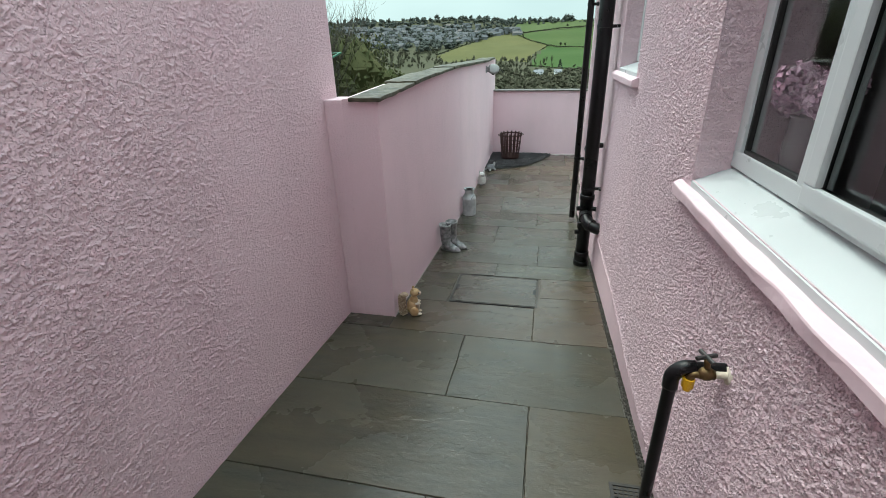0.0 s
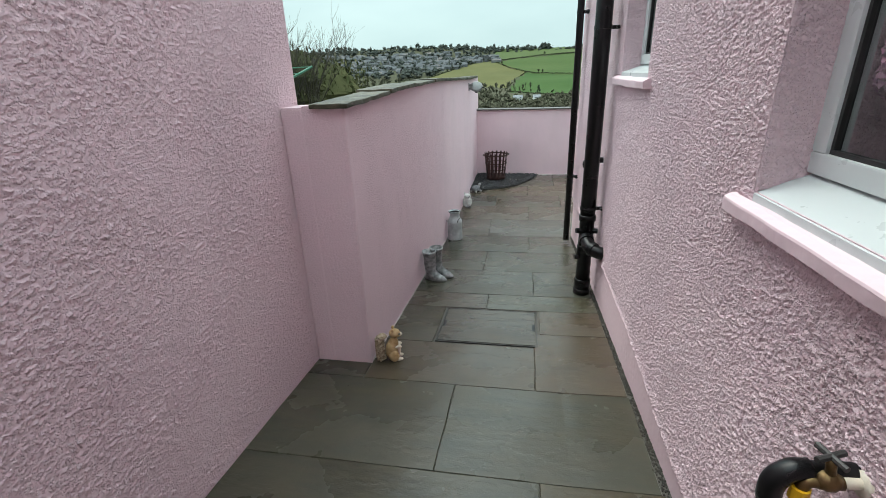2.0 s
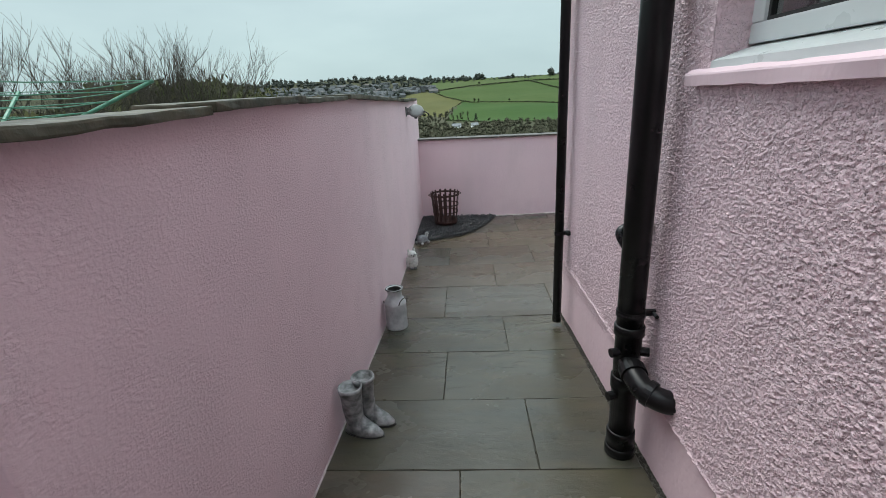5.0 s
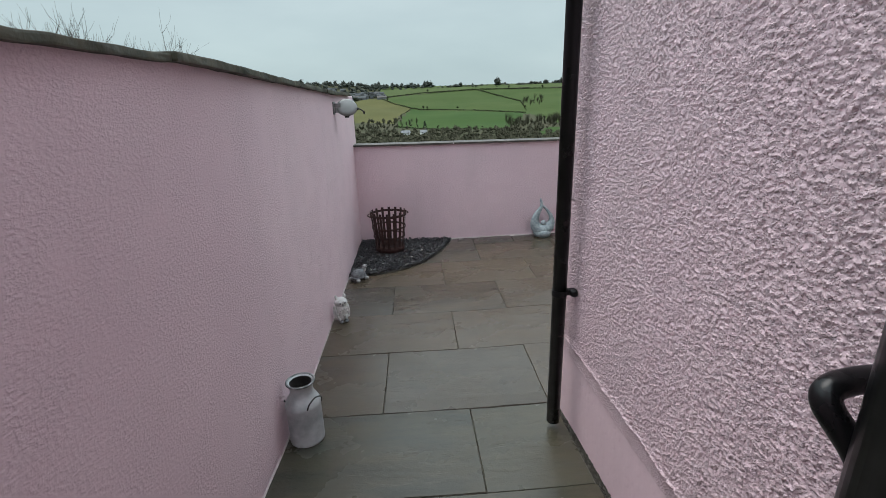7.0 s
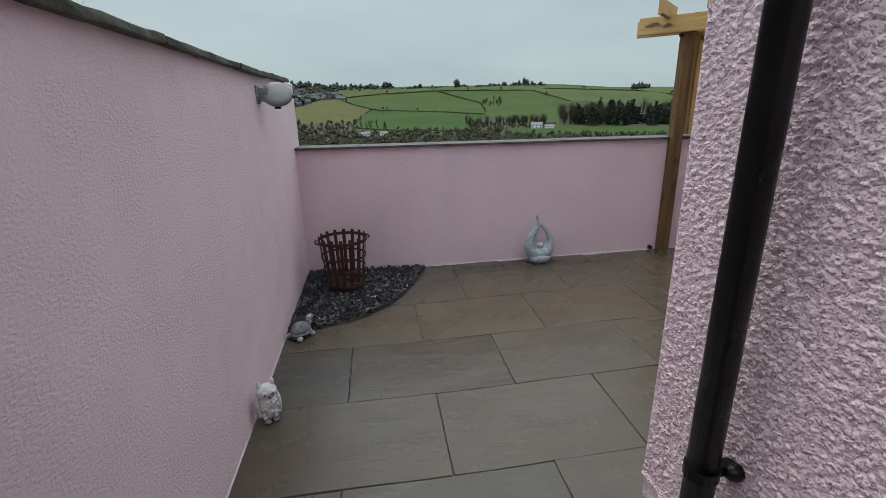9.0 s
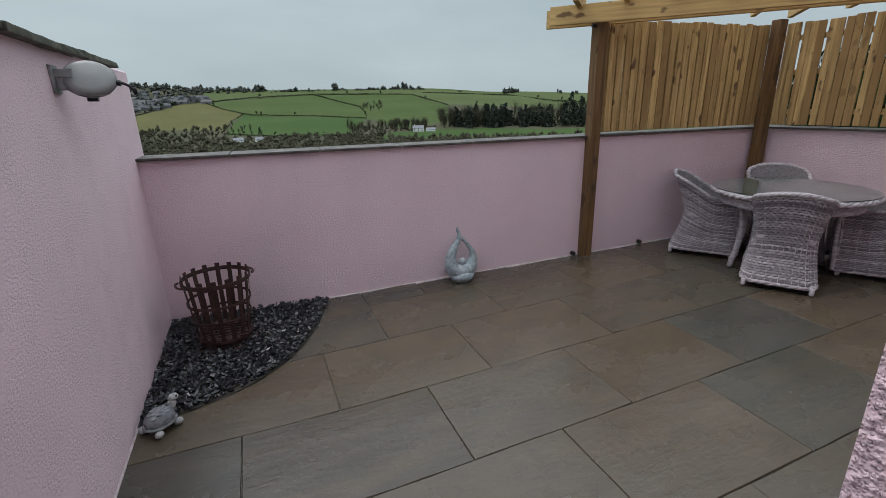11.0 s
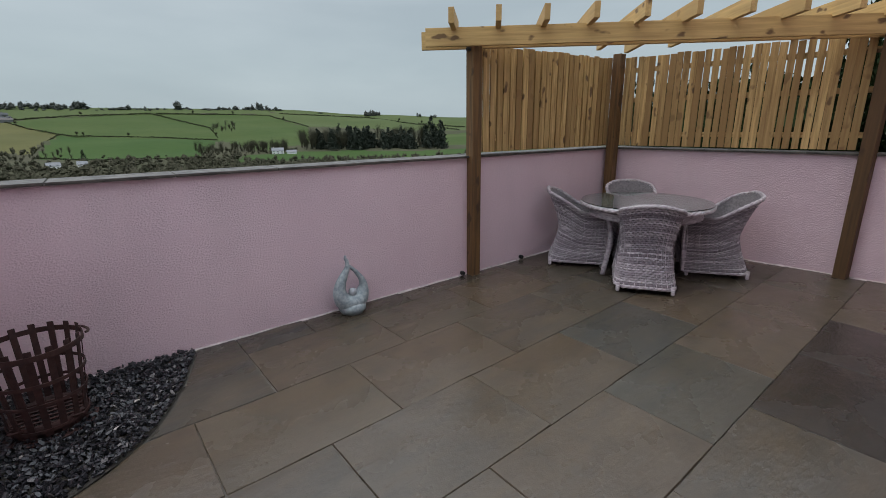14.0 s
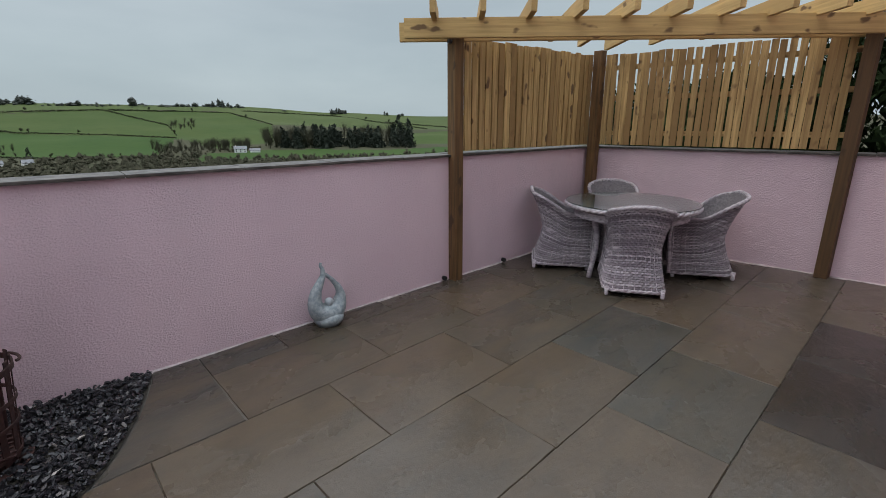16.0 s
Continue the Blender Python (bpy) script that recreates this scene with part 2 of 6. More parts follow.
# dimness of the room is put into this dark wall colour
DARK_ROOM = plain("shade_toned_room_wall", (0.10, 0.10, 0.10), (0.13, 0.13, 0.13), 2, 0.9)


def wicker_mat():
    m = Mat("white_washed_wicker", 0.6)
    i = m.island()
    streak = m.noise(28, 3, (1, 1, 2.6))
    col = m.ramp(i, (0.0, (0.17, 0.145, 0.165)), (0.3, (0.48, 0.44, 0.46)), (0.7, (0.68, 0.635, 0.665)), (1.0, (0.22, 0.19, 0.215)))
    band = m.noise(13, 2, (0.12, 0.12, 1.0), 0.5)
    col = m.mix(m.ramp(band, (0.46, 0.0), (0.60, 0.6)), col, (0.20, 0.17, 0.195))
    col = m.mix(m.ramp(streak, (0.46, 0.0), (0.66, 0.8)), col, (0.22, 0.19, 0.21))
    m.colour(col).bump(streak, 0.4, 0.002)
    return m.m


def glass_mat(name, rough=0.01, tint=(0.9, 0.95, 0.94)):
    m = Mat(name, rough)
    m.b.inputs["Base Color"].default_value = (*tint, 1)
    m.b.inputs["Transmission Weight"].default_value = 1.0
    m.b.inputs["IOR"].default_value = 1.45
    return m.m


WICKER = wicker_mat()
GLASS = glass_mat("window_glass")
TABLE_GLASS = glass_mat("table_glass", 0.03, (0.75, 0.85, 0.82))


def leaf_mat(name, a, b, rough=0.8):
    m = Mat(name, rough)
    m.colour(m.mix(m.island(), a, b))
    return m.m


def turf_mat(name, a, b, scale=0.012):
    m = Mat(name, 0.95)
    m.b.inputs["Specular IOR Level"].default_value = 0.1
    col = m.mix(m.ramp(m.noise(scale, 6), (0.35, 0.0), (0.68, 1.0)), a, b)
    col = m.mix(m.ramp(m.noise(scale * 9, 4, (1, 1, 1), 0.7), (0.5, 0.0), (0.8, 0.35)), col, tuple(0.6 * c for c in a))
    m.colour(col)
    return m.m


# ---- helpers for meshes ----
def part(name, bm, material, parent=None, label="", smooth=False):
    me = bpy.data.meshes.new(name)
    bm.to_mesh(me)
    bm.free()
    if smooth:
        for p in me.polygons:
            p.use_smooth = True
    me.materials.append(material)
    ob = new(name, me)
    if parent is not None:
        ob.parent = parent
    if label:
        ob["label"] = label
    return ob


def thing(name, m, label, category, group="", kind=""):
    ob = new(name)
    ob.empty_display_size = 0.1
    ob.matrix_world = m
    return tagged(ob, label, category, group, kind)


def box(bm, x0, x1, y0, y1, z0, z1, bevel=0.0, m=None):
    made = bmesh.ops.create_cube(bm, size=1.0)["verts"]
    for v in made:
        v.co = Vector((x0 + (v.co.x + 0.5) * (x1 - x0), y0 + (v.co.y + 0.5) * (y1 - y0), z0 + (v.co.z + 0.5) * (z1 - z0)))
    if bevel:
        edges = list({e for v in made for e in v.link_edges})
        res = bmesh.ops.bevel(bm, geom=edges, offset=bevel, segments=2, profile=0.7, affect="EDGES")
        made = list({v for f in res["faces"] for v in f.verts} | {v for v in made if v.is_valid})
    if m is not None:
        bmesh.ops.transform(bm, matrix=m, verts=[v for v in made if v.is_valid])
    return made


def boxed(x0, x1, y0, y1, z0, z1, bevel=0.0):
    bm = bmesh.new()
    box(bm, x0, x1, y0, y1, z0, z1, bevel)
    return bm


def tube(bm, points, radius, sides=12, closed=False, cap=True):
    """A round tube along points; radius may be a list."""
    pts = [Vector(p) for p in points]
    n = len(pts)
    rad = radius if isinstance(radius, (list, tuple)) else [radius] * n
    rings, ref = [], None
    for i, p in enumerate(pts):
        a = pts[i - 1] if (i or closed) else p
        b = pts[(i + 1) % n] if (i < n - 1 or closed) else p
        d = (b - a).normalized()
        if ref is None:
            ref = d.orthogonal().normalized()
        ref = (ref - d * ref.dot(d)).normalized()
        side = d.cross(ref)
        rings.append([bm.verts.new(p + rad[i] * (ref * math.cos(k * math.tau / sides) + side * math.sin(k * math.tau / sides))) for k in range(sides)])
    for i in range(n if closed else n - 1):
        r0, r1 = rings[i], rings[(i + 1) % n]
        for k in range(sides):
            bm.faces.new((r0[k], r0[(k + 1) % sides], r1[(k + 1) % sides], r1[k]))
    if cap and not closed:
        bm.faces.new(rings[0][::-1])
        bm.faces.new(rings[-1])
    return rings


def lathe(profile, sides=32):
    """A turned solid about z from (radius, height) pairs."""
    bm = bmesh.new()
    rings = []
    for r, z in profile:
        rings.append([bm.verts.new((max(r, 0.0005) * math.cos(k * math.tau / sides), max(r, 0.0005) * math.sin(k * math.tau / sides), z)) for k in range(sides)])
    for a, b in zip(rings, rings[1:]):
        for k in range(sides):
            bm.faces.new((a[k], a[(k + 1) % sides], b[(k + 1) % sides], b[k]))
    return bm


def blob(bm, centre, size, sub=2, rough=0.0, scale=6.0, turn=None):
    """A rounded lump."""
    vs = bmesh.ops.create_icosphere(bm, subdivisions=sub, radius=1.0)["verts"]
    for v in vs:
        p = v.co.copy()
        k = 1 + rough * noise.noise(p * scale * 0.3 + Vector(centre) * 7)
        q = Vector((p.x * size[0], p.y * size[1], p.z * size[2])) * k
        if turn is not None:
            q = turn @ q
        v.co = q + Vector(centre)
    return vs


def bend(points, steps=8):
    """A smooth line through points."""
    p = [Vector(q) for q in points]
    p = [2 * p[0] - p[1]] + p + [2 * p[-1] - p[-2]]
    line = []
    for i in range(1, len(p) - 2):
        for s in range(steps):
            t = s / steps
            line.append(0.5 * ((2 * p[i]) + (p[i + 1] - p[i - 1]) * t + (2 * p[i - 1] - 5 * p[i] + 4 * p[i + 1] - p[i + 2]) * t * t + (3 * p[i] - p[i - 1] - 3 * p[i + 1] + p[i + 2]) * t ** 3))
    line.append(p[-2])
    return line


def floor_z(x, y):
    """The paving falls along the passage and rises a little across the patio."""
    return -0.02 + 0.074 * max(0.0, 6 - y) + 0.01 * max(0.0, y - 6) + 0.027 * max(0.0, x - 0.2)


def along(x0, y0, x1, y1):
    """A frame whose x runs from the first point to the second, y to its left."""
    return pose(x0, y0, 0, 0, 0, math.degrees(math.atan2(y1 - y0, x1 - x0))), math.hypot(x1 - x0, y1 - y0)


# ---- the setting ----
PAR_X, PAR_Y, TALL_X = -0.985, 2.81, -1.352
BACK = ((-0.985, 9.43), (4.90, 9.13))
SIDE = ((4.90, 9.13), (5.30, 5.55))
HOUSE_END = 5.985


def house_x(y):
    return 0.655 - 0.03 * (y - 1.8)


def plinth_out(y):
    """How far the plinth stands out from the wall's face; it tapers along the house."""
    return max(-0.012, min(0.07, 0.054 - 0.0175 * (y - 1.8)))


def bed_edge(x):
    """The curved edge of the slate bed."""
    t = max(0.0, min(1.0, (x - PAR_X) / 1.185))
    return 8.12 + 0.26 * t + 1.02 * t ** 3.8


def pebble_relief(u, v, cell, bare, seed):
    """Height from 0 to 1 of stones thrown on wet render: u along the wall, v up, in metres."""
    rng = np.random.default_rng(seed)
    n = 256
    jx, jy, rad, high = rng.random((n, n)), rng.random((n, n)), 0.36 + 0.36 * rng.random((n, n)), 0.35 + 0.65 * rng.random((n, n))
    high[rng.random((n, n)) < bare] = 0.0
    gu, gv = np.floor(u / cell).astype(int), np.floor(v / cell).astype(int)
    best = np.zeros_like(u)
    for du in (-1, 0, 1):
        for dv in (-1, 0, 1):
            iu, iv = (gu + du) % n, (gv + dv) % n
            a, b = u / cell - (gu + du) - jx[iu, iv], v / cell - (gv + dv) - jy[iu, iv]
            d = (a * a * 0.7 + b * b * 1.45) / rad[iu, iv] ** 2
            best = np.maximum(best, high[iu, iv] * np.clip(2.4 * (1 - d), 0, 1) ** 0.7)
    return best


def stone_coat(name, parent, m, a, b, z0, z1, step, cell, depth, bare, material, label, flip=1, drag=1.0, lean=None):
    """A skin of real relief on a wall's face, from a to b along it."""
    nu, nv = max(2, int((b - a) / step)), max(2, int((z1 - z0) / step))
    u, v = np.meshgrid(np.linspace(a, b, nu + 1), np.linspace(z0, z1, nv + 1))
    h = pebble_relief(u / drag, v, cell, bare, 3)
    swell = np.sin(u * 3.1 + 1.3 * np.sin(v * 2.3)) * np.sin(v * 3.7 + 0.8) * 0.5 + 0.5
    worn = np.clip(0.35 + 1.0 * (np.sin(u * 5.3 + 2 * np.sin(v * 4.1)) * np.sin(v * 6.1 + np.sin(u * 3.3)) * 0.5 + 0.5), 0, 1)
    out = 0.0015 + depth * h * (1 - 0.75 * (flip < 0) * (1 - worn)) + 0.002 * swell
    if flip > 0:
        k = np.clip(np.minimum(u - a, b - u) / 0.009, 0, 1)
        out = out * k + 0.004 * (1 - k)
    if lean is not None:
        out = out + lean(u, v)
    co = np.stack([u, flip * out, v], axis=-1).reshape(-1, 3).astype(np.float32)
    idx = np.arange((nu + 1) * (nv + 1)).reshape(nv + 1, nu + 1)
    q = np.stack([idx[:-1, :-1], idx[:-1, 1:], idx[1:, 1:], idx[1:, :-1]], axis=-1).reshape(-1, 4)
    if flip > 0:
        q = q[:, ::-1]
    me = bpy.data.meshes.new(name)
    me.vertices.add(len(co))
    me.vertices.foreach_set("co", co.ravel())
    me.loops.add(q.size)
    me.loops.foreach_set("vertex_index", q.ravel().astype(np.int32))
    me.polygons.add(len(q))
    me.polygons.foreach_set("loop_start", np.arange(0, q.size, 4, dtype=np.int32))
    me.polygons.foreach_set("loop_total", np.full(len(q), 4, dtype=np.int32))
    me.polygons.foreach_set("use_smooth", np.ones(len(q), dtype=bool))
    me.update()
    me.validate()
    me.materials.append(material)
    ob = new(name, me)
    ob.parent = parent
    ob.matrix_local = m
    if label:
        ob["label"] = label
    return ob


def tall_wall():
    bm = bmesh.new()
    box(bm, TALL_X - 0.3, TALL_X, -3.2, 3.032, -0.3, 4.6, 0.006)
    w = part("wall_west", bm, TALL_RENDER)
    stone_coat("roughcast", w, pose(TALL_X, -0.6, 0, 0, 0, 90), 0.0, 3.62, 0.2, 2.75, 0.0050, 0.0090, 0.0060, 0.66, TALL_RENDER, "worn pebbly roughcast", -1, 1.3)
    return tagged(w, "tall roughcast house wall painted pale pink", "wall", kind="structure")


def parapet_top(y):
    """The wall's head is not quite level."""
    return float(np.interp(y, (2.7, 4.0, 5.3, 6.5, 8.2, 9.7), (1.797, 1.836, 1.855, 1.838, 1.816, 1.812)))


def parapet():
    bm = bmesh.new()
    rows = []
    for i in range(29):
        y = PAR_Y + (9.70 - PAR_Y) * i / 28
        z = parapet_top(y) + 0.010
        rows.append([bm.verts.new(c) for c in ((PAR_X, y, -0.3), (PAR_X, y, z - 0.008), (PAR_X - 0.008, y, z), (PAR_X - 0.232, y, z), (PAR_X - 0.24, y, z - 0.008), (PAR_X - 0.24, y, -0.3))])
    for a, b in zip(rows, rows[1:]):
        for k in range(5):
            bm.faces.new((a[k], b[k], b[k + 1], a[k + 1]))
    bm.faces.new(rows[0]), bm.faces.new(rows[-1][::-1])
    bmesh.ops.recalc_face_normals(bm, faces=bm.faces)
    w = tagged(part("wall_parapet", bm, SOFT_RENDER), "smooth rendered garden wall painted pale pink", "wall", kind="structure")
    z = parapet_top(PAR_Y)
    bm = bmesh.new()
    box(bm, TALL_X + 0.004, PAR_X - 0.2405, PAR_Y + 0.002, 3.03, -0.3, z + 0.004, 0.012)
    part("return_pier", bm, SOFT_RENDER, w, "pink rendered return against the tall wall")
    # rougher arris where the two faces meet, and a bead of paint along the foot
    bm = bmesh.new()
    prev = None
    for i in range(90):
        h = 0.21 + (z - 0.225) * i / 89
        k = 0.0035 + 0.006 * abs(noise.noise(Vector((h * 16, 3, 0)))) + 0.003 * noise.noise(Vector((h * 60, 8, 0)))
        row = [bm.verts.new(c) for c in ((PAR_X - 0.03, PAR_Y - 0.0005, h), (PAR_X - 0.004, PAR_Y - 0.6 * k, h), (PAR_X + 0.5 * k, PAR_Y - 0.4 * k, h), (PAR_X + k, PAR_Y + 0.008, h), (PAR_X + 0.0005, PAR_Y + 0.045, h))]
        if prev:
            for a in range(4):
                bm.faces.new((prev[a], prev[a + 1], row[a + 1], row[a]))
        prev = row
    part("rough_arris", bm, SOFT_RENDER, w, smooth=True)
    bm = bmesh.new()
    prev = None
    for i in range(150):
        y = PAR_Y + 0.02 + (9.36 - PAR_Y) * i / 149
        f = floor_z(PAR_X, y)
        k = 0.003 + 0.003 * noise.noise(Vector((y * 7, 5, 2)))
        row = [bm.verts.new(c) for c in ((PAR_X - 0.001, y, f + k + 0.003), (PAR_X + 0.002 + k * 0.3, y, f + k), (PAR_X + 0.003 + k, y, f - 0.004))]
        if prev:
            for a in range(2):
                bm.faces.new((prev[a], row[a], row[a + 1], prev[a + 1]))
        prev = row
    part("mortar_line", bm, WHITE_LIP, w)
    y, i = PAR_Y - 0.035, 0
    rnd = random.Random(4)
    while y < 9.2:
        length = min(rnd.uniform(0.78, 0.95), 9.30 - y)
        left = -1.165 if i == 0 else -1.195 + rnd.uniform(-0.008, 0.008)
        tip = rnd.uniform(-0.004, 0.004)
        bm = boxed(left, PAR_X + 0.035 + rnd.uniform(-0.012, 0.012), y, y + length - 0.008, 0.0, 0.027 + rnd.uniform(-0.003, 0.005), 0.006)
        bmesh.ops.subdivide_edges(bm, edges=[e for e in bm.edges if e.calc_length() > 0.2], cuts=9, use_grid_fill=True)
        for v in bm.verts:
            edge = 0.006 * noise.noise(v.co * 23) if v.co.x > PAR_X or v.co.x < left + 0.02 else 0.0
            v.co += Vector((edge + 0.006 * noise.noise(v.co * 9), 0, parapet_top(v.co.y) + tip + 0.005 * noise.noise(v.co * 11 + Vector((3, 1, 2)))))
        part("coping_stone", bm, COPING, w)
        y += length
        i += 1
    return w


def low_wall(name, ends, label, over0, over1):
    m, length = along(*ends[0], *ends[1])
    bm = bmesh.new()
    box(bm, -over0, length + over1, 0.0, 0.22, -0.35, 1.226, 0.006)
    w = part(name, bm, PATIO_RENDER)
    w.matrix_world = m
    tagged(w, label, "wall", kind="structure")
    rnd = random.Random(len(name))
    x = -over0
    while x < length + over1 - 0.05:
        size = min(rnd.uniform(0.56, 0.66), length + over1 - x)
        z = 1.228 + rnd.uniform(0, 0.004)
        bm = boxed(x, x + size - 0.006, -0.032 + rnd.uniform(-0.006, 0.006), 0.25, z, z + 0.019, 0.005)
        part("coping_tile", bm, TILE, w)
        x += size
    # pale line of paint and mortar where the wall meets the paving
    bm = bmesh.new()
    n = int(length / 0.08)
    prev = None
    for i in range(n + 1):
        s = length * i / n
        p = m @ Vector((s, 0, 0))
        z = floor_z(p.x, p.y)
        k = 0.003 + 0.005 * noise.noise(Vector((s * 6, 1, len(name))))
        row = [bm.verts.new((s, -0.001, z + k + 0.006)), bm.verts.new((s, -0.006 - k * 0.5, z + k)), bm.verts.new((s, -0.010 - k, z - 0.004))]
        if prev:
            for a in range(2):
                bm.faces.new((prev[a], row[a], row[a + 1], prev[a + 1]))
        prev = row
    part("mortar_line", bm, WHITE_LIP, w)
    return w


def wall_lean(u, v):
    """The roughcast swells out towards the foot of the wall: u along the house, v up."""
    lip = np.clip(0.054 - 0.0175 * (u - 5.0), -0.004, 0.07) + 0.010
    return np.maximum(lip, 0.0) * np.clip((1.25 - v) / 0.80, 0, 1) ** 1.5


def house_wall():
    """The house: smooth plinth, roughcast above it with two window openings."""
    m, length = along(house_x(-3.2), -3.2, house_x(HOUSE_END), HOUSE_END)
    g = lambda y: (y + 3.2) * 1.00045
    w = thing("wall_house", m, "house wall with pink painted roughcast and windows", "wall", kind="structure")
    depth = -0.32
    cuts = [0, g(0.2), g(1.942), g(3.28), g(3.95), length]
    bm = bmesh.new()
    prev = None
    for i in range(93):
        q = length * i / 92
        o = plinth_out(q - 3.2)
        k = 0.002 * noise.noise(Vector((q * 4, 1, 7)))
        row = [bm.verts.new(c) for c in ((q, depth, -0.5), (q, o + k, -0.5), (q, o - k, 0.30), (q, o + k - 0.004, 0.60), (q, depth, 0.60))]
        if prev:
            for a in range(4):
                bm.faces.new((prev[a], row[a], row[a + 1], prev[a + 1]))
        else:
            bm.faces.new(row)
        prev = row
    bm.faces.new(prev[::-1])
    bmesh.ops.recalc_face_normals(bm, faces=bm.faces)
    part("plinth", bm, PLINTH_PAINT, w, "smooth painted plinth")
    bm = bmesh.new()
    spans = [(0, cuts[1], 0.42, 4.6), (cuts[1], cuts[2], 0.42, 1.585), (cuts[1], cuts[2], 2.62, 4.6), (cuts[2], cuts[3], 0.42, 4.6),
             (cuts[3], cuts[4], 0.42, 1.885), (cuts[3], cuts[4], 2.75, 4.6), (cuts[4], length, 0.42, 4.6)]
    for a, b, lo, hi in spans:
        box(bm, a, b, depth, 0.0, lo, hi)
    bmesh.ops.remove_doubles(bm, verts=bm.verts, dist=0.0005)
    part("render_coat", bm, ROUGHCAST, w, "cement render painted pale pink")
    for a, b, lo, hi in spans:
        a, hi = max(a, g(0.05)), min(hi, 2.75)
        if b - a > 0.05 and hi - lo > 0.05:
            lo = max(lo, 0.54)
            hi = {1.585: 1.50, 1.885: 1.83}.get(hi, hi)
            stone_coat("roughcast", w, Matrix(), a, b, lo, hi, 0.0042, 0.0092, 0.0062, 0.25, ROUGHCAST, "pebbly roughcast painted pale pink", lean=wall_lean)
    # rougher render carried round into the window openings
    for c, turn, lo, hi in ((cuts[2], 90, 1.585, 2.62), (cuts[1], -90, 1.585, 2.62), (cuts[4], 90, 1.885, 2.75)):
        u0, u1 = (-0.16, 0.0045) if turn > 0 else (-0.0045, 0.16)
        stone_coat("reveal_coat", w, Matrix.Translation((c, 0, 0)) @ Matrix.Rotation(radians(turn), 4, "Z"), u0, u1, lo, hi, 0.005, 0.014, 0.0045, 0.35, ROUGHCAST, "smoothed roughcast of the window opening", 1, 1.5)
    # drip at the foot of the roughcast, over the plinth
    u = np.linspace(g(0.0), length, 1300)
    zs = np.interp(u - 3.2, (1.0, 2.0, 2.55, 3.1, 4.0, 5.8), (0.40, 0.435, 0.475, 0.503, 0.508, 0.503))
    zs = zs + 0.006 * np.sin(u * 9) * np.sin(u * 3.7) + 0.003 * np.sin(u * 31)
    rows = 34
    U, T = np.meshgrid(u, np.linspace(0, 1, rows))
    down = np.clip(T / 0.88, 0, 1)
    Z = 0.545 + (zs[None, :] - 0.545) * down + 0.003 * (T > 0.95)
    O = 0.0015 + wall_lean(U, Z) + (down < 0.97) * 0.0062 * pebble_relief(U, Z, 0.0092, 0.25, 3) + 0.006 * np.clip((down - 0.55) / 0.4, 0, 1) ** 2 - 0.30 * np.clip(T - 0.90, 0, 1)
    bell = bpy.data.meshes.new("drip_edge")
    nu = len(u)
    bell.from_pydata(np.stack([U, O, Z], axis=-1).reshape(-1, 3).tolist(), [], [(r * nu + c, r * nu + c + 1, (r + 1) * nu + c + 1, (r + 1) * nu + c) for r in range(rows - 1) for c in range(nu - 1)])
    bell.polygons.foreach_set("use_smooth", [True] * len(bell.polygons))
    bell.materials.append(ROUGHCAST)
    ob = new("drip_edge", bell)
    ob.parent = w
    return w, m, g


def house_rear(depth_x=7.5):
    bm = bmesh.new()
    x = house_x(HOUSE_END)
    box(bm, x + 0.321, depth_x, HOUSE_END - 0.30, HOUSE_END - 0.002, -0.4, 4.6)
    tagged(part("wall_house_rear", bm, ROUGHCAST), "rear house wall with pink roughcast", "wall", kind="structure")
    # added wall, never in view: closes the passage, its height blocks southern light
    bm = bmesh.new()
    box(bm, -1.66, 1.2, -3.5, -3.2, -0.3, 7.2)
    tagged(part("wall_south", bm, TALL_RENDER), "added unseen pink wall closing the passage and blocking light", "wall", kind="structure")


def pvc_window(name, m, a, b, z0, z1, inset, bars, label):
    """A white plastic window in the wall's frame from a to b, its face inset from the wall."""
    w = thing(name, m, label, "window", kind="structure")
    y = -inset
    fw = 0.062
    f = bmesh.new()
    box(f, a, b, y - 0.06, y, z0, z0 + fw, 0.006)
    box(f, a, b, y - 0.06, y, z1 - fw, z1, 0.006)
    box(f, a, a + fw, y - 0.06, y - 0.0005, z0 + fw, z1 - fw, 0.006)
    box(f, b - fw, b, y - 0.06, y - 0.0005, z0 + fw, z1 - fw, 0.006)
    for s in bars:
        box(f, s - 0.04, s + 0.04, y - 0.06, y - 0.001, z0 + fw, z1 - fw, 0.006)
    part("window_frame", f, UPVC, w, "white plastic frame")
    edges = [a + fw] + [e for s in sorted(bars) for e in (s - 0.04, s + 0.04)] + [b - fw]
    for i in range(0, len(edges), 2):
        lo, hi = edges[i], edges[i + 1]
        gk = bmesh.new()
        k = 0.012
        box(gk, lo, hi, y - 0.035, y - 0.012, z0 + fw, z0 + fw + k)
        box(gk, lo, hi, y - 0.035, y - 0.012, z1 - fw - k, z1 - fw)
        box(gk, lo, lo + k, y - 0.035, y - 0.0125, z0 + fw + k, z1 - fw - k)
        box(gk, hi - k, hi, y - 0.035, y - 0.0125, z0 + fw + k, z1 - fw - k)
        part("gasket", gk, GASKET, w, "black rubber gasket")
        p = part("pane", boxed(lo + 0.004, hi - 0.004, y - 0.03, y - 0.024, z0 + fw + 0.004, z1 - fw - 0.004), GLASS, w, "clear glass pane")
        p.visible_shadow = False
    return w


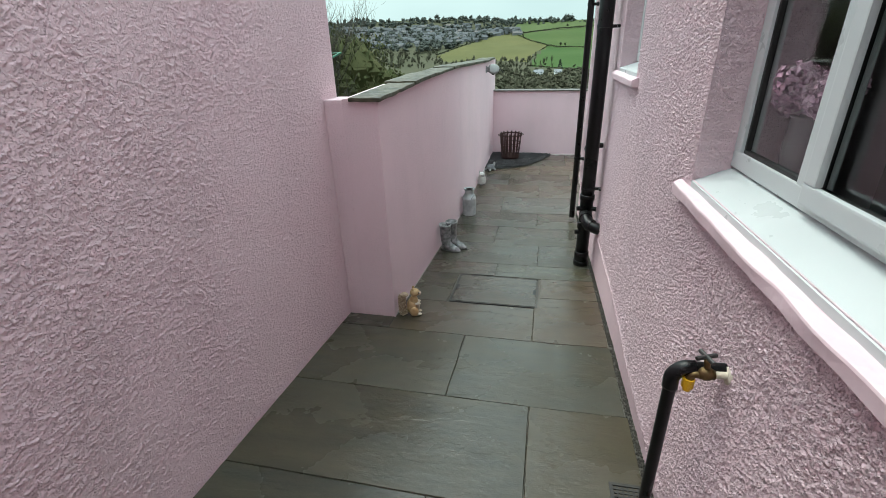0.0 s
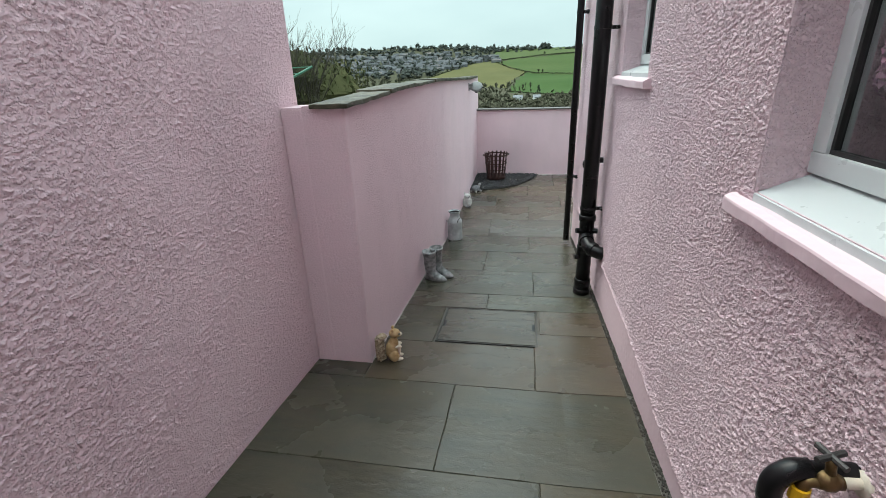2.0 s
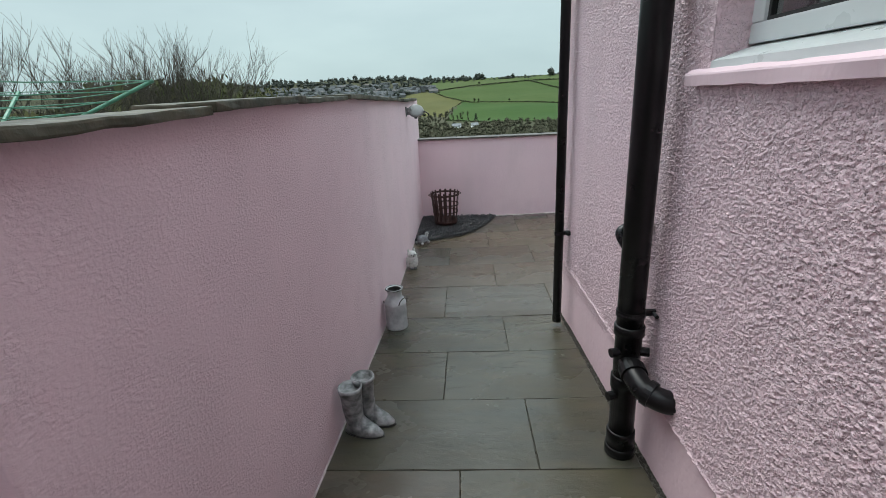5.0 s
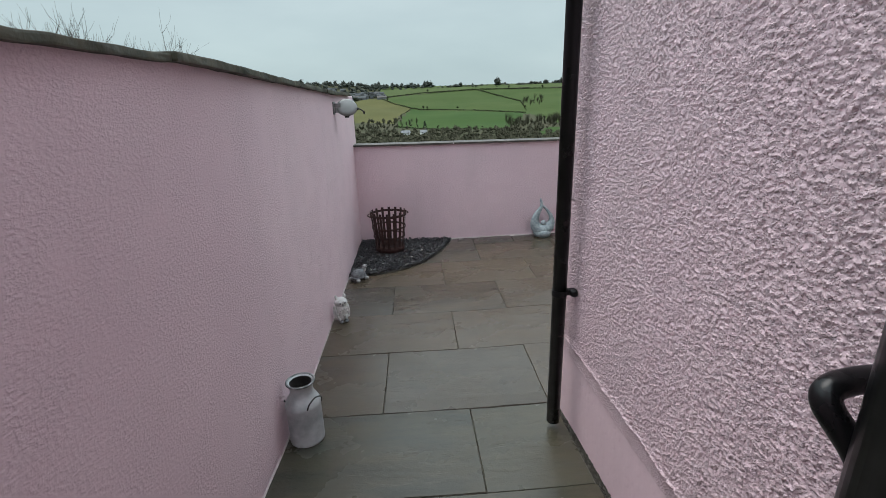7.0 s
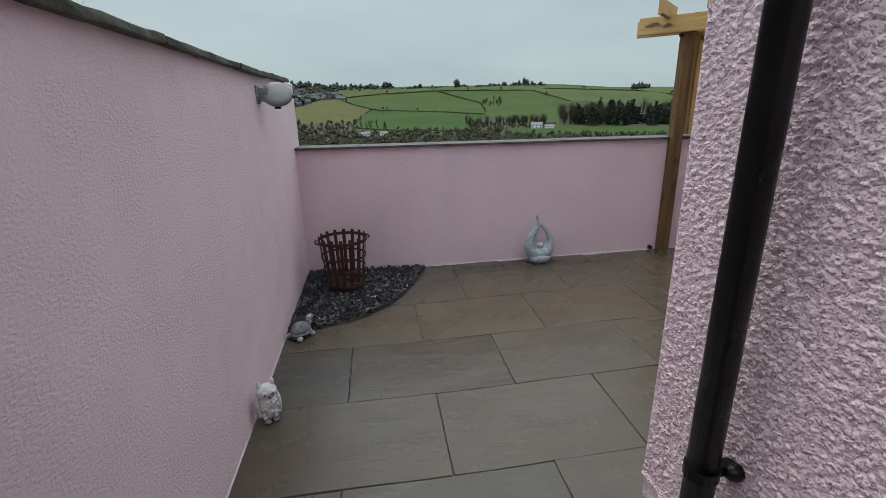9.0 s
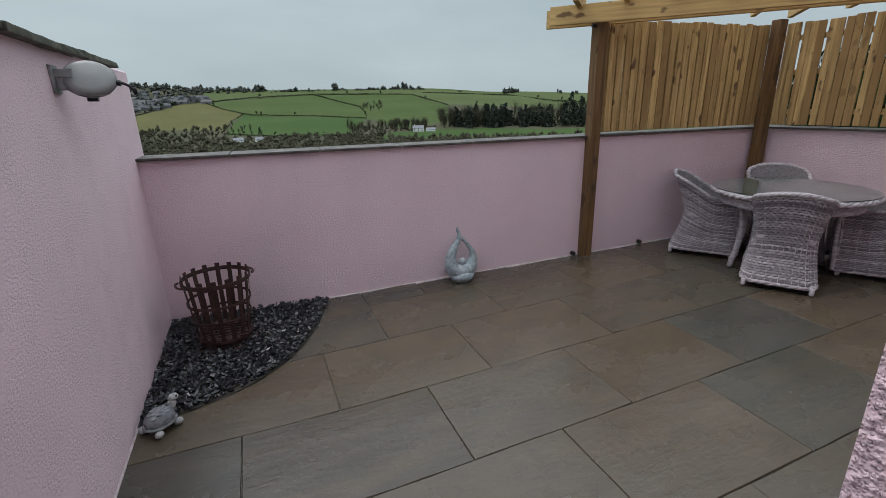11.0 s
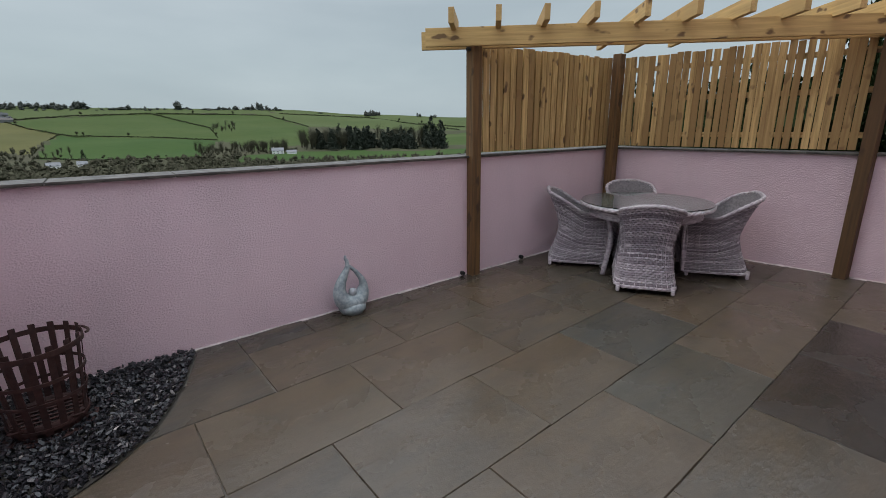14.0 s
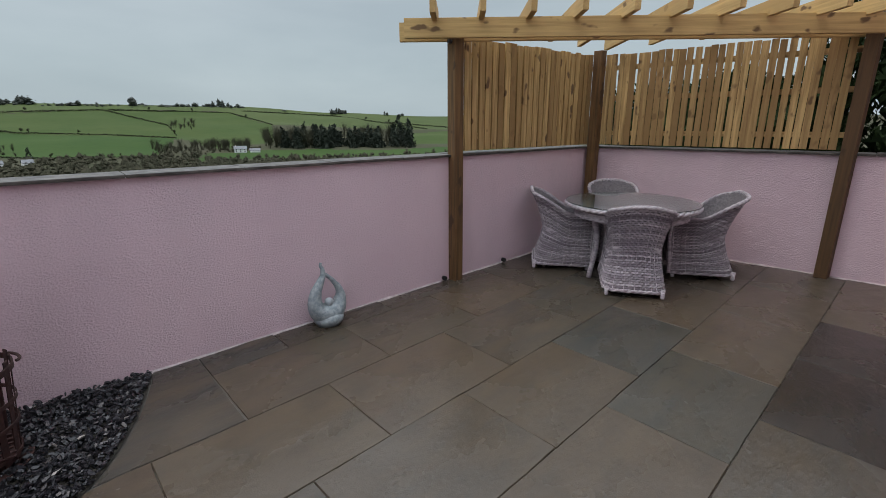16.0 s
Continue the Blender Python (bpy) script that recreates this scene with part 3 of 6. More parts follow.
def casement(parent, a, b, z0, z1, y):
    f = bmesh.new()
    fw = 0.06
    box(f, a, b, y, y + 0.022, z0, z0 + fw, 0.007)
    box(f, a, b, y, y + 0.022, z1 - fw, z1, 0.007)
    box(f, a, a + fw, y, y + 0.0215, z0 + fw, z1 - fw, 0.007)
    box(f, b - fw, b, y, y + 0.0215, z0 + fw, z1 - fw, 0.007)
    part("sash", f, UPVC, parent, "white opening casement")


def sill(name, m, a, b, ia, ib, zf, zb, inset, proud, label):
    """A pink painted outer sill with a white plastic inner one."""
    s = thing(name, m, label, "window sill", kind="structure")
    bm = bmesh.new()
    n = 40
    prev = None
    for i in range(n + 1):
        x = a + (b - a) * i / n
        w1, w2 = 0.013 * noise.noise(Vector((x * 5, 1, zf))), 0.007 * noise.noise(Vector((x * 7, 9, zf)))
        row = [bm.verts.new(c) for c in ((x, -0.03, zf + 0.012), (x, 0.02 + w2, zf + 0.006 + w2), (x, proud + w1, zf - 0.006), (x, proud + 0.002 + w1, zf - 0.012),
                                         (x, proud - 0.002 + w1 * 0.5, zf - 0.046 + w2), (x, -0.03, zf - 0.05))]
        if prev:
            for k in range(5):
                bm.faces.new((prev[k], prev[k + 1], row[k + 1], row[k]))
        else:
            bm.faces.new(row)
        prev = row
    bm.faces.new(prev[::-1])
    bmesh.ops.recalc_face_normals(bm, faces=bm.faces)
    part("outer_sill", bm, PLINTH_PAINT, s, "pink painted cement sill")
    bm = bmesh.new()
    prof = ((-inset - 0.03, zb), (-0.005, zf + 0.035), (0.004, zf + 0.030), (0.004, zf + 0.006), (-inset - 0.03, zf + 0.002))
    r0 = [bm.verts.new((ia, y, z)) for y, z in prof]
    r1 = [bm.verts.new((ib, y, z)) for y, z in prof]
    for k in range(5):
        bm.faces.new((r0[k], r0[(k + 1) % 5], r1[(k + 1) % 5], r1[k]))
    bm.faces.new(r0[::-1]), bm.faces.new(r1)
    bmesh.ops.recalc_face_normals(bm, faces=bm.faces)
    part("inner_sill", bm, UPVC, s, "white plastic sill")
    return s


wall_west = tall_wall()
wall_parapet = parapet()
wall_back = low_wall("wall_back", BACK, "low pink rendered patio wall with flat coping tiles", 0.02, 0.0)
wall_side = low_wall("wall_side", SIDE, "low pink rendered wall at the patio's edge", -0.002, 0.6)
wall_house, HOUSE_M, hy = house_wall()
house_rear()
window_1 = pvc_window("window_1", HOUSE_M, hy(0.2), hy(1.942), 1.645, 2.62, 0.125, [hy(1.432)], "white plastic kitchen window with dark panes")
casement(window_1, hy(0.235), hy(1.399), 1.67, 2.595, -0.1245)
sill("sill_1", HOUSE_M, hy(0.0), hy(2.05), hy(0.2), hy(1.94), 1.55, 1.645, 0.125, 0.045, "pink sill with white plastic ledge under the window")
window_2 = pvc_window("window_2", HOUSE_M, hy(3.28), hy(3.95), 1.95, 2.75, 0.11, [], "small white plastic window high in the wall")
sill("sill_2", HOUSE_M, hy(3.19), hy(4.03), hy(3.28), hy(3.948), 1.875, 1.95, 0.11, 0.045, "pink sill under the small window")


# ---- pergola with slatted screens ----
POST = {1: (2.70, 9.205), 2: (4.80, 9.05), 3: (5.11, 6.80)}


def long_piece(name, parent, a, b, width, height, material, label="", bevel=0.004, roll=0.0):
    """A sawn timber from a to b, its local z along its length."""
    a, b = Vector(a), Vector(b)
    d = b - a
    ob = part(name, boxed(-width / 2, width / 2, -height / 2, height / 2, 0, d.length, bevel), material, parent, label)
    z = d.normalized()
    up = Vector((0, 0, 1)) if abs(z.z) < 0.9 else Vector((math.cos(roll), math.sin(roll), 0))
    x = up.cross(z).normalized()
    y = z.cross(x)
    ob.matrix_local = Matrix.Translation(a) @ Matrix((x, y, z)).transposed().to_4x4()
    return ob


def pergola():
    p = thing("pergola", pose(0, 0, 0), "treated pine corner pergola with rafters over the table", "pergola")
    for i in (1, 2, 3):
        x, y = POST[i]
        turn = {1: -0.055, 2: 0.0, 3: -0.11}[i]
        long_piece("post", p, (x, y, floor_z(x, y) - 0.02), (x, y, 2.34 if i != 2 else 2.28), 0.1, 0.1, POST_WOOD, "dark stained square post", 0.006, turn)
    d = (Vector((*POST[3], 0)) - Vector((*POST[1], 0))).normalized()
    nrm = Vector((d.y, -d.x, 0))
    if nrm.x + nrm.y > 0:
        nrm = -nrm
    c1, c3 = Vector((*POST[1], 2.265)), Vector((*POST[3], 2.265))
    for off, e0, e1 in ((0.085, 0.42, 0.55), (-0.085, 0.48, 0.5)):
        long_piece("beam", p, c1 + nrm * off - d * e0, c3 + nrm * off + d * e1, 0.045, 0.15, RAW_WOOD, "pale pine beam")
    length = (c3 - c1).length
    rnd = random.Random(8)
    s = -0.17
    while s < length + 0.35:
        q = c1 + d * s
        reach = min(s, length - s) * 0.86 + 0.16 if 0 < s < length else 0.12
        reach = max(0.14, min(reach, 1.62))
        z = 2.378 + rnd.uniform(-0.003, 0.003)
        a, b = q + nrm * 0.40, q - nrm * reach
        long_piece("rafter", p, (a.x, a.y, z), (b.x, b.y, z), 0.045, 0.118, RAW_WOOD, "pale pine rafter")
        s += 0.378
    bm = bmesh.new()
    for z in (2.17,):
        tube(bm, [c1 + Vector((-0.05, 0.0, z - 2.265)), c1 + Vector((-0.085, 0.0, z - 2.265))], 0.016, 6)
    part("bolt", bm, IRON, p, "dark bolt head")
    return p


def screen(name, a, b, double, label, seed):
    m, length = along(*a, *b)
    s = thing(name, m, label, "fence panel")
    rnd = random.Random(seed)
    for z in (1.40, 1.78, 2.10):
        long_piece("rail", s, (0, 0.02, z), (length, 0.02, z), 0.03, 0.05, SLAT_WOOD, bevel=0.002)
    w, pitch = (0.060, 0.0692) if not double else (0.070, 0.084)
    n = int(length / pitch)
    for face in ((-0.008, 0.0),) if not double else ((-0.008, 0.0), (0.044, pitch / 2)):
        for i in range(n):
            x = face[1] + 0.02 + pitch * i + rnd.uniform(-0.006, 0.006)
            if x + w > length - 0.004:
                continue
            top = 2.235 + rnd.uniform(-0.008, 0.008)
            long_piece("slat", s, (x + w / 2, face[0], 1.272), (x + w / 2 + rnd.uniform(-0.006, 0.006), face[0], top), w + rnd.uniform(-0.007, 0.004), 0.016, SLAT_WOOD, bevel=0.002, roll=math.pi / 2)
    return s


pergola()
_a, _b, _c = POST[1], POST[2], POST[3]
screen("slatted_screen", (_a[0] + 0.055, _a[1] + 0.06), (_b[0] + 0.06, _b[1] + 0.07), True, "double sided pine slat screen on the back wall", 3)
screen("slatted_screen", (_b[0] + 0.075, _b[1] - 0.02), (_c[0] + 0.055, _c[1] + 0.055), False, "gapped pine slat screen on the side wall", 5)


# ---- the valley beyond the walls ----
EYE_Z, CENTRE = 1.6, Vector((0, 5, 0))
R0, R1, R2, LOW = 380.0, 1000.0, 4000.0, -4.7


def curve(x, *stops):
    for (a, b), (c, d) in zip(stops, stops[1:]):
        if x <= c:
            t = max(0.0, (x - a) / (c - a))
            return b + (d - b) * t * t * (3 - 2 * t)
    return stops[-1][1]


def ridge(az):
    """The skyline's elevation in degrees by compass bearing."""
    return curve(az, (-180, 1.0), (-60, 1.8), (-30, 2.3), (-12, 2.5), (-4, 2.1), (2, 1.95), (8, 1.95), (20, 1.85), (30, 1.25), (42, 0.8), (70, 0.5), (180, 1.0))


def land_z(r, az):
    if r < R0:
        e = curve(r, (0, -30), (10, -13.5), (60, -8.2), (200, -6.2), (R0, LOW))
        return -0.6 if r < 9 else EYE_Z + r * math.tan(radians(e))
    if r < R1:
        s = ((r - R0) / (R1 - R0)) ** 0.8
        return EYE_Z + r * math.tan(radians(LOW + (ridge(az) - LOW) * s))
    return EYE_Z + R1 * math.tan(radians(ridge(az))) * (1 - (r - R1) / (R2 - R1) * 0.9) - min(25, (r - R1) * 0.05)


def spot(r, az):
    a = radians(az)
    return Vector((CENTRE.x + r * math.sin(a), CENTRE.y + r * math.cos(a), land_z(r, az)))


def reach(az, el):
    """How far off the hillside is seen at that bearing and elevation."""
    s = max(0.0, min(1.0, (el - LOW) / (ridge(az) - LOW)))
    return R0 + (R1 - R0) * s ** (1 / 0.8)


FIELDS = [
    (1, ((-13, -1.2), (-9.8, -0.3), (-5.2, 0.9), (-3.9, 0.7), (-0.3, -0.5), (-2.7, -2.1), (-6.2, -1.9), (-12, -2.0))),
    (2, ((-3.9, 0.7), (1.0, 1.1), (7.4, 1.6), (10.2, 0.6), (12.7, -0.1), (13.4, -1.4), (0.7, -0.7), (-0.3, -0.5))),
    (3, ((0.7, -0.7), (13.4, -1.4), (11.1, -3.3), (1.6, -3.0), (-2.4, -2.6), (-0.3, -0.5))),
    (2, ((7.4, 1.6), (18.8, 1.2), (23.1, -0.1), (22.7, -1.9), (17.6, -2.8), (13.4, -1.4), (10.2, 0.6))),
    (4, ((18.8, 1.2), (20.4, 2.0), (45, 1.5), (50, -1.0), (36.7, -0.6), (23.5, -0.1))),
    (3, ((23, -2.9), (36, -3.1), (52, -2.6), (52, -3.6), (24, -3.8), (14, -3.9), (16, -3.2))),
    (2, ((38, -1.0), (56, -1.0), (56, -2.6), (39, -2.4))),
    (4, ((-3.9, 0.75), (1.0, 1.15), (7.4, 1.6), (18.8, 1.25), (20.4, 2.0), (20.4, 2.8), (-3.9, 2.8))),
]
HEDGES = [((-13, -1.2), (-9.8, -0.3), (-5.2, 0.95), (-3.9, 0.75), (1.0, 1.15), (7.4, 1.38)), ((-3.9, 0.7), (-2.2, 0.0), (-0.3, -0.5), (0.7, -0.7), (7, -0.95), (13.4, -1.4)),
          ((-0.3, -0.55), (-1.6, -1.4), (-2.6, -2.4)), ((7.4, 1.4), (10.2, 0.6), (12.7, -0.1), (13.4, -1.2)), ((8, 1.38), (14, 1.3), (18.8, 1.15), (23.1, -0.1)),
          ((-2.4, -2.6), (1.6, -3.0), (11.1, -3.3)), ((20, 1.35), (30, 0.85), (41, -0.7)), ((36, 0.1), (48, -0.9))]


def inside(az, el, poly):
    hit = False
    for (x0, y0), (x1, y1) in zip(poly, poly[1:] + poly[:1]):
        if (y0 > el) != (y1 > el) and az < (x1 - x0) * (el - y0) / (y1 - y0) + x0:
            hit = not hit
    return hit


def in_field(az, el):
    return any(inside(az, el, poly) for _, poly in FIELDS)


def ground():
    azs = [-180 + 6 * i for i in range(21)] + [-60 + 0.5 * i for i in range(250)] + [65 + 5 * i for i in range(24)]
    rs = [0.0, 5, 9, 12, 18, 28, 40, 60, 90, 130, 190, 260, 320] + [R0 + (R1 - R0) * (i / 60) for i in range(61)] + [1060, 1200, 1600, 2400, 4000]
    verts, faces, mats = [], [], []
    for r in rs:
        for az in azs:
            p = spot(r, az)
            if 90 < r < 990:
                p.z += 0.004 * r * noise.noise(p * 0.012)
            verts.append(p)
    n = len(azs)
    for j in range(len(rs) - 1):
        for i in range(n):
            k = (i + 1) % n
            faces.append((j * n + i, j * n + k, (j + 1) * n + k, (j + 1) * n + i))
            m = 0
            if rs[j] >= R0 and rs[j] < R1:
                az = azs[i] + 0.25
                s = ((0.5 * (rs[j] + rs[j + 1]) - R0) / (R1 - R0)) ** 0.8
                el = LOW + (ridge(az) - LOW) * s
                for mat, poly in FIELDS:
                    if inside(az, el, poly):
                        m = mat
            mats.append(m)
    me = bpy.data.meshes.new("ground")
    me.from_pydata(verts, [], faces)
    for mm in (turf_mat("rough_scrubland", (0.050, 0.054, 0.030), (0.066, 0.064, 0.040), 0.03), turf_mat("olive_pasture", (0.076, 0.078, 0.028), (0.096, 0.094, 0.036)),
               turf_mat("green_pasture", (0.042, 0.070, 0.019), (0.056, 0.080, 0.024)), turf_mat("bright_pasture", (0.032, 0.066, 0.016), (0.043, 0.076, 0.020)), turf_mat("pale_pasture", (0.056, 0.080, 0.028), (0.070, 0.092, 0.034))):
        me.materials.append(mm)
    me.polygons.foreach_set("material_index", mats)
    g = new("ground", me)
    return tagged(g, "valley and green hillside fields", "ground", kind="structure")


class Clumps:
    """Many small uneven lumps of foliage in one mesh."""

    def __init__(self, seed):
        self.v, self.f, self.rnd = [], [], random.Random(seed)

    def add(self, p, sx, sz, spread=0.55):
        r = self.rnd
        up = Vector(p) + Vector((0, 0, sz * 0.75))
        lobes = [(Vector((r.uniform(-0.5, 0.5) * sx, r.uniform(-0.5, 0.5) * sx, r.uniform(-0.4, 0.5) * sz)), r.uniform(0.5, 0.85)) for _ in range(3)]
        for c, k in lobes:
            base = len(self.v)
            for q in ((1, 0, 0), (-1, 0, 0), (0, 1, 0), (0, -1, 0), (0, 0, 1), (0, 0, -1)):
                g = k * r.uniform(0.6, 0.95)
                self.v.append(up + c + Vector((q[0] * sx * g, q[1] * sx * g, q[2] * sz * g)))
            self.f.extend((base + i, base + j, base + n) for i, j, n in ((0, 2, 4), (2, 1, 4), (1, 3, 4), (3, 0, 4), (2, 0, 5), (1, 2, 5), (3, 1, 5), (0, 3, 5)))
        for _ in range(54):
            c, k = r.choice(lobes)
            d = Vector((r.gauss(0, 1), r.gauss(0, 1), r.gauss(0, 1))).normalized() * r.uniform(0.6, 1.05)
            q = up + c + Vector((d.x * sx * k, d.y * sx * k, d.z * sz * k))
            base = len(self.v)
            for _ in range(3):
                self.v.append(q + Vector((r.uniform(-1, 1) * sx, r.uniform(-1, 1) * sx, r.uniform(-0.35, 0.35) * sz)) * 0.34)
            self.f.append((base, base + 1, base + 2))

    def conifer(self, p, w, h):
        r = self.rnd
        for _ in range(130):
            t = r.random() ** 1.3
            a = r.uniform(0, math.tau)
            rad = w * (1.02 - t) * r.uniform(0.55, 1.1)
            q = Vector(p) + Vector((rad * math.cos(a), rad * math.sin(a), h * (0.04 + 0.96 * t)))
            base = len(self.v)
            s = w * 0.38
            for _ in range(3):
                self.v.append(q + Vector((r.uniform(-1, 1) * s, r.uniform(-1, 1) * s, r.uniform(-1.1, 1.1) * s)))
            self.f.append((base, base + 1, base + 2))

    def bare(self, p, w, h):
        """A leafless tree: a thin stem and many upward twigs."""
        r = self.rnd
        for k in range(64):
            t = 0.0 if k < 2 else r.uniform(0.2, 0.75)
            a, lean = r.uniform(0, math.tau), 0.06 if k < 2 else r.uniform(0.1, 1.3)
            foot = Vector(p) + Vector((0, 0, h * t * 0.8))
            tip = Vector(p) + Vector((w * lean * math.cos(a), w * lean * math.sin(a), h * min(1.0, t + r.uniform(0.22, 0.5)) if k > 1 else h))
            s = w * (0.05 if k < 2 else 0.022)
            base = len(self.v)
            self.v.extend((foot + Vector((s, s * 0.5, 0)), foot - Vector((s, -s * 0.5, 0)), tip))
            self.f.append((base, base + 1, base + 2))

    def make(self, name, material, label, category):
        me = bpy.data.meshes.new(name)
        me.from_pydata(self.v, [], self.f)
        me.materials.append(material)
        return tagged(new(name, me), label, category, kind="stuff")


def mottled(name, a, b, scale):
    m = Mat(name, 0.95)
    m.b.inputs["Specular IOR Level"].default_value = 0.1
    col = m.mix(m.island(), a, b)
    col = m.mix(m.ramp(m.noise(scale, 4), (0.4, 0.0), (0.7, 0.6)), col, tuple(0.7 * c for c in a))
    m.colour(col)
    return m.m


def hedgerows():
    c = Clumps(31)
    for line in HEDGES:
        for (a0, e0), (a1, e1) in zip(line, line[1:]):
            n = max(2, int(math.hypot(a1 - a0, e1 - e0) / 0.085))
            for i in range(n):
                t = (i + c.rnd.uniform(-0.3, 0.3)) / n
                az, el = a0 + (a1 - a0) * t, e0 + (e1 - e0) * t
                r = reach(az, el)
                c.add(spot(r, az), r * 0.0020 * c.rnd.uniform(0.7, 1.2), r * 0.0014 * c.rnd.uniform(0.7, 1.4))
                if c.rnd.random() < 0.012:
                    c.add(spot(r, az) + Vector((0, 0, 2)), r * 0.0030, r * 0.0034)
    c.make("hedgerows", mottled("dark_hedge", (0.030, 0.038, 0.018), (0.050, 0.050, 0.028), 0.4), "dark hedgerows between the far fields", "hedge")


def woods():
    c = Clumps(41)
    rnd = c.rnd
    for _ in range(92):
        az = rnd.choice((rnd.uniform(24.0, 26.5), rnd.uniform(27.0, 30.6), rnd.uniform(27.5, 30.2), rnd.uniform(31.6, 35.6), rnd.uniform(36.7, 39.2)))
        el = rnd.uniform(-2.9, -2.2)
        r = reach(az, el)
        c.conifer(spot(r, az), r * 0.0105 * rnd.uniform(0.7, 1.25), r * 0.040 * rnd.uniform(0.55, 1.1) * (1.3 if az > 36.5 else 1.0))
    az = 1.2
    c.conifer(spot(reach(az, -3.0), az), 2.6, 9)
    # greens are lightened here to paint in the haze of distance
    c.make("conifer_wood", mottled("hazed_conifer_green", (0.026, 0.034, 0.026), (0.044, 0.052, 0.038), 0.3), "belt of dark conifers on the hillside", "wood")
    c = Clumps(43)
    rnd = c.rnd
    for _ in range(2600):
        az = rnd.uniform(-58, 58)
        r = rnd.uniform(110, 400)
        size = r * 0.0075 * rnd.uniform(0.6, 1.5)
        c.add(spot(r, az) - Vector((0, 0, size * 0.2)), size, size * rnd.uniform(0.8, 1.25))
    for _ in range(1500):
        az = rnd.uniform(-14, 24) if rnd.random() < 0.7 else rnd.uniform(24, 58)
        el = rnd.uniform(-4.7, -3.2)
        if in_field(az, el):
            continue
        r = reach(az, el)
        size = r * 0.0052 * rnd.uniform(0.5, 1.3)
        c.add(spot(r, az), size, size * rnd.uniform(0.8, 1.3))
    for az0, az1, e0, e1, n in ((11.0, 21.5, -3.1, -2.6, 90), (22.5, 39, -2.6, -1.9, 80), (13.0, 15.0, -0.9, 0.1, 20), (-4, 0.5, -2.9, -1.6, 45), (12.2, 14.6, -1.2, -0.2, 25), (22.5, 40, -2.4, -1.4, 90), (-30, -8, -2.6, -0.9, 260), (-12, -3, -3.0, -2.1, 80)):
        for _ in range(n):
            az, el = rnd.uniform(az0, az1), rnd.uniform(e0, e1)
            if in_field(az, el):
                continue
            r = reach(az, el)
            size = r * 0.0048 * rnd.uniform(0.5, 1.2)
            c.add(spot(r, az), size * 0.8, size * rnd.uniform(0.9, 1.5))
    for az0, az1, e0, e1, n, tall in ((11.0, 21.0, -3.0, -2.6, 70, 0.026), (22.0, 27.5, -2.8, -2.2, 45, 0.040), (31.0, 37.0, -2.7, -1.9, 40, 0.040), (13.0, 15.2, -0.7, 0.0, 16, 0.016), (-4, 0.5, -2.9, -2.2, 12, 0.014), (-30, -14, -2.8, -1.0, 60, 0.020)):
        for _ in range(n):
            az, el = rnd.uniform(az0, az1), rnd.uniform(e0, e1)
            r = reach(az, el)
            c.bare(spot(r, az), r * tall * 0.30, r * tall * rnd.uniform(0.6, 1.1))
    c.make("bare_woodland", mottled("winter_scrub", (0.056, 0.058, 0.036), (0.076, 0.070, 0.048), 0.25), "brown winter woodland in the valley", "wood")
    c = Clumps(47)
    rnd = c.rnd
    for _ in range(620):
        az = rnd.uniform(-60, 20)
        dens = 0.95 if az < 2 else 0.25
        if rnd.random() > dens:
            continue
        r = rnd.uniform(960, 1010)
        size = rnd.uniform(2.0, 5.0) * (1.2 if az < 2 else 0.8)
        c.add(spot(r, az) - Vector((0, 0, rnd.uniform(0, 3))), size, size * rnd.uniform(0.7, 1.2))
    # single trees and knots of trees on the ridge: bearing, count, spread, half-width, half-height
    for az, n, wide, w, h in ((1.9, 7, 0.75, 8, 8), (0.3, 3, 0.4, 6, 6), (4.5, 4, 0.5, 7, 5), (5.4, 4, 0.5, 7, 5), (6.4, 2, 0.3, 5, 3), (9.83, 5, 0.4, 7, 9), (8.2, 2, 0.2, 4, 3), (7.7, 2, 0.2, 4, 3), (11.2, 2, 0.3, 4, 3),
                              (12.9, 6, 0.7, 6, 4), (14.6, 8, 0.8, 6, 5), (16.3, 9, 0.9, 6, 7), (17.7, 6, 0.45, 6, 11), (19.0, 7, 0.8, 6, 6), (20.2, 4, 0.5, 6, 4), (24.6, 2, 0.3, 4, 3), (30.4, 14, 1.0, 6, 8.5), (36.04, 3, 0.3, 4, 6), (38.12, 3, 0.3, 4, 6),
                              (-7.6, 6, 0.8, 7, 7), (-4.5, 8, 1.2, 6, 6), (-1.5, 8, 1.0, 6, 6), (-11, 6, 1.0, 6, 6)):
        for _ in range(n):
            a = az + rnd.uniform(-wide, wide)
            c.add(spot(985, a) - Vector((0, 0, 1.5)), w * rnd.uniform(0.6, 1.1), h * rnd.uniform(0.6, 1.05))
    for _ in range(520):
        az, el = rnd.uniform(-30, -3), rnd.uniform(-0.9, 2.2)
        r = reach(az, el)
        if not in_field(az, el):
            c.add(spot(r, az), rnd.uniform(3, 7), rnd.uniform(3, 6))
    # pale blue grey carries the far haze in the trees' own colour
    c.make("skyline_trees", mottled("haze_blue_grey_trees", (0.048, 0.058, 0.050), (0.092, 0.098, 0.084), 0.2), "trees along the far skyline", "wood")


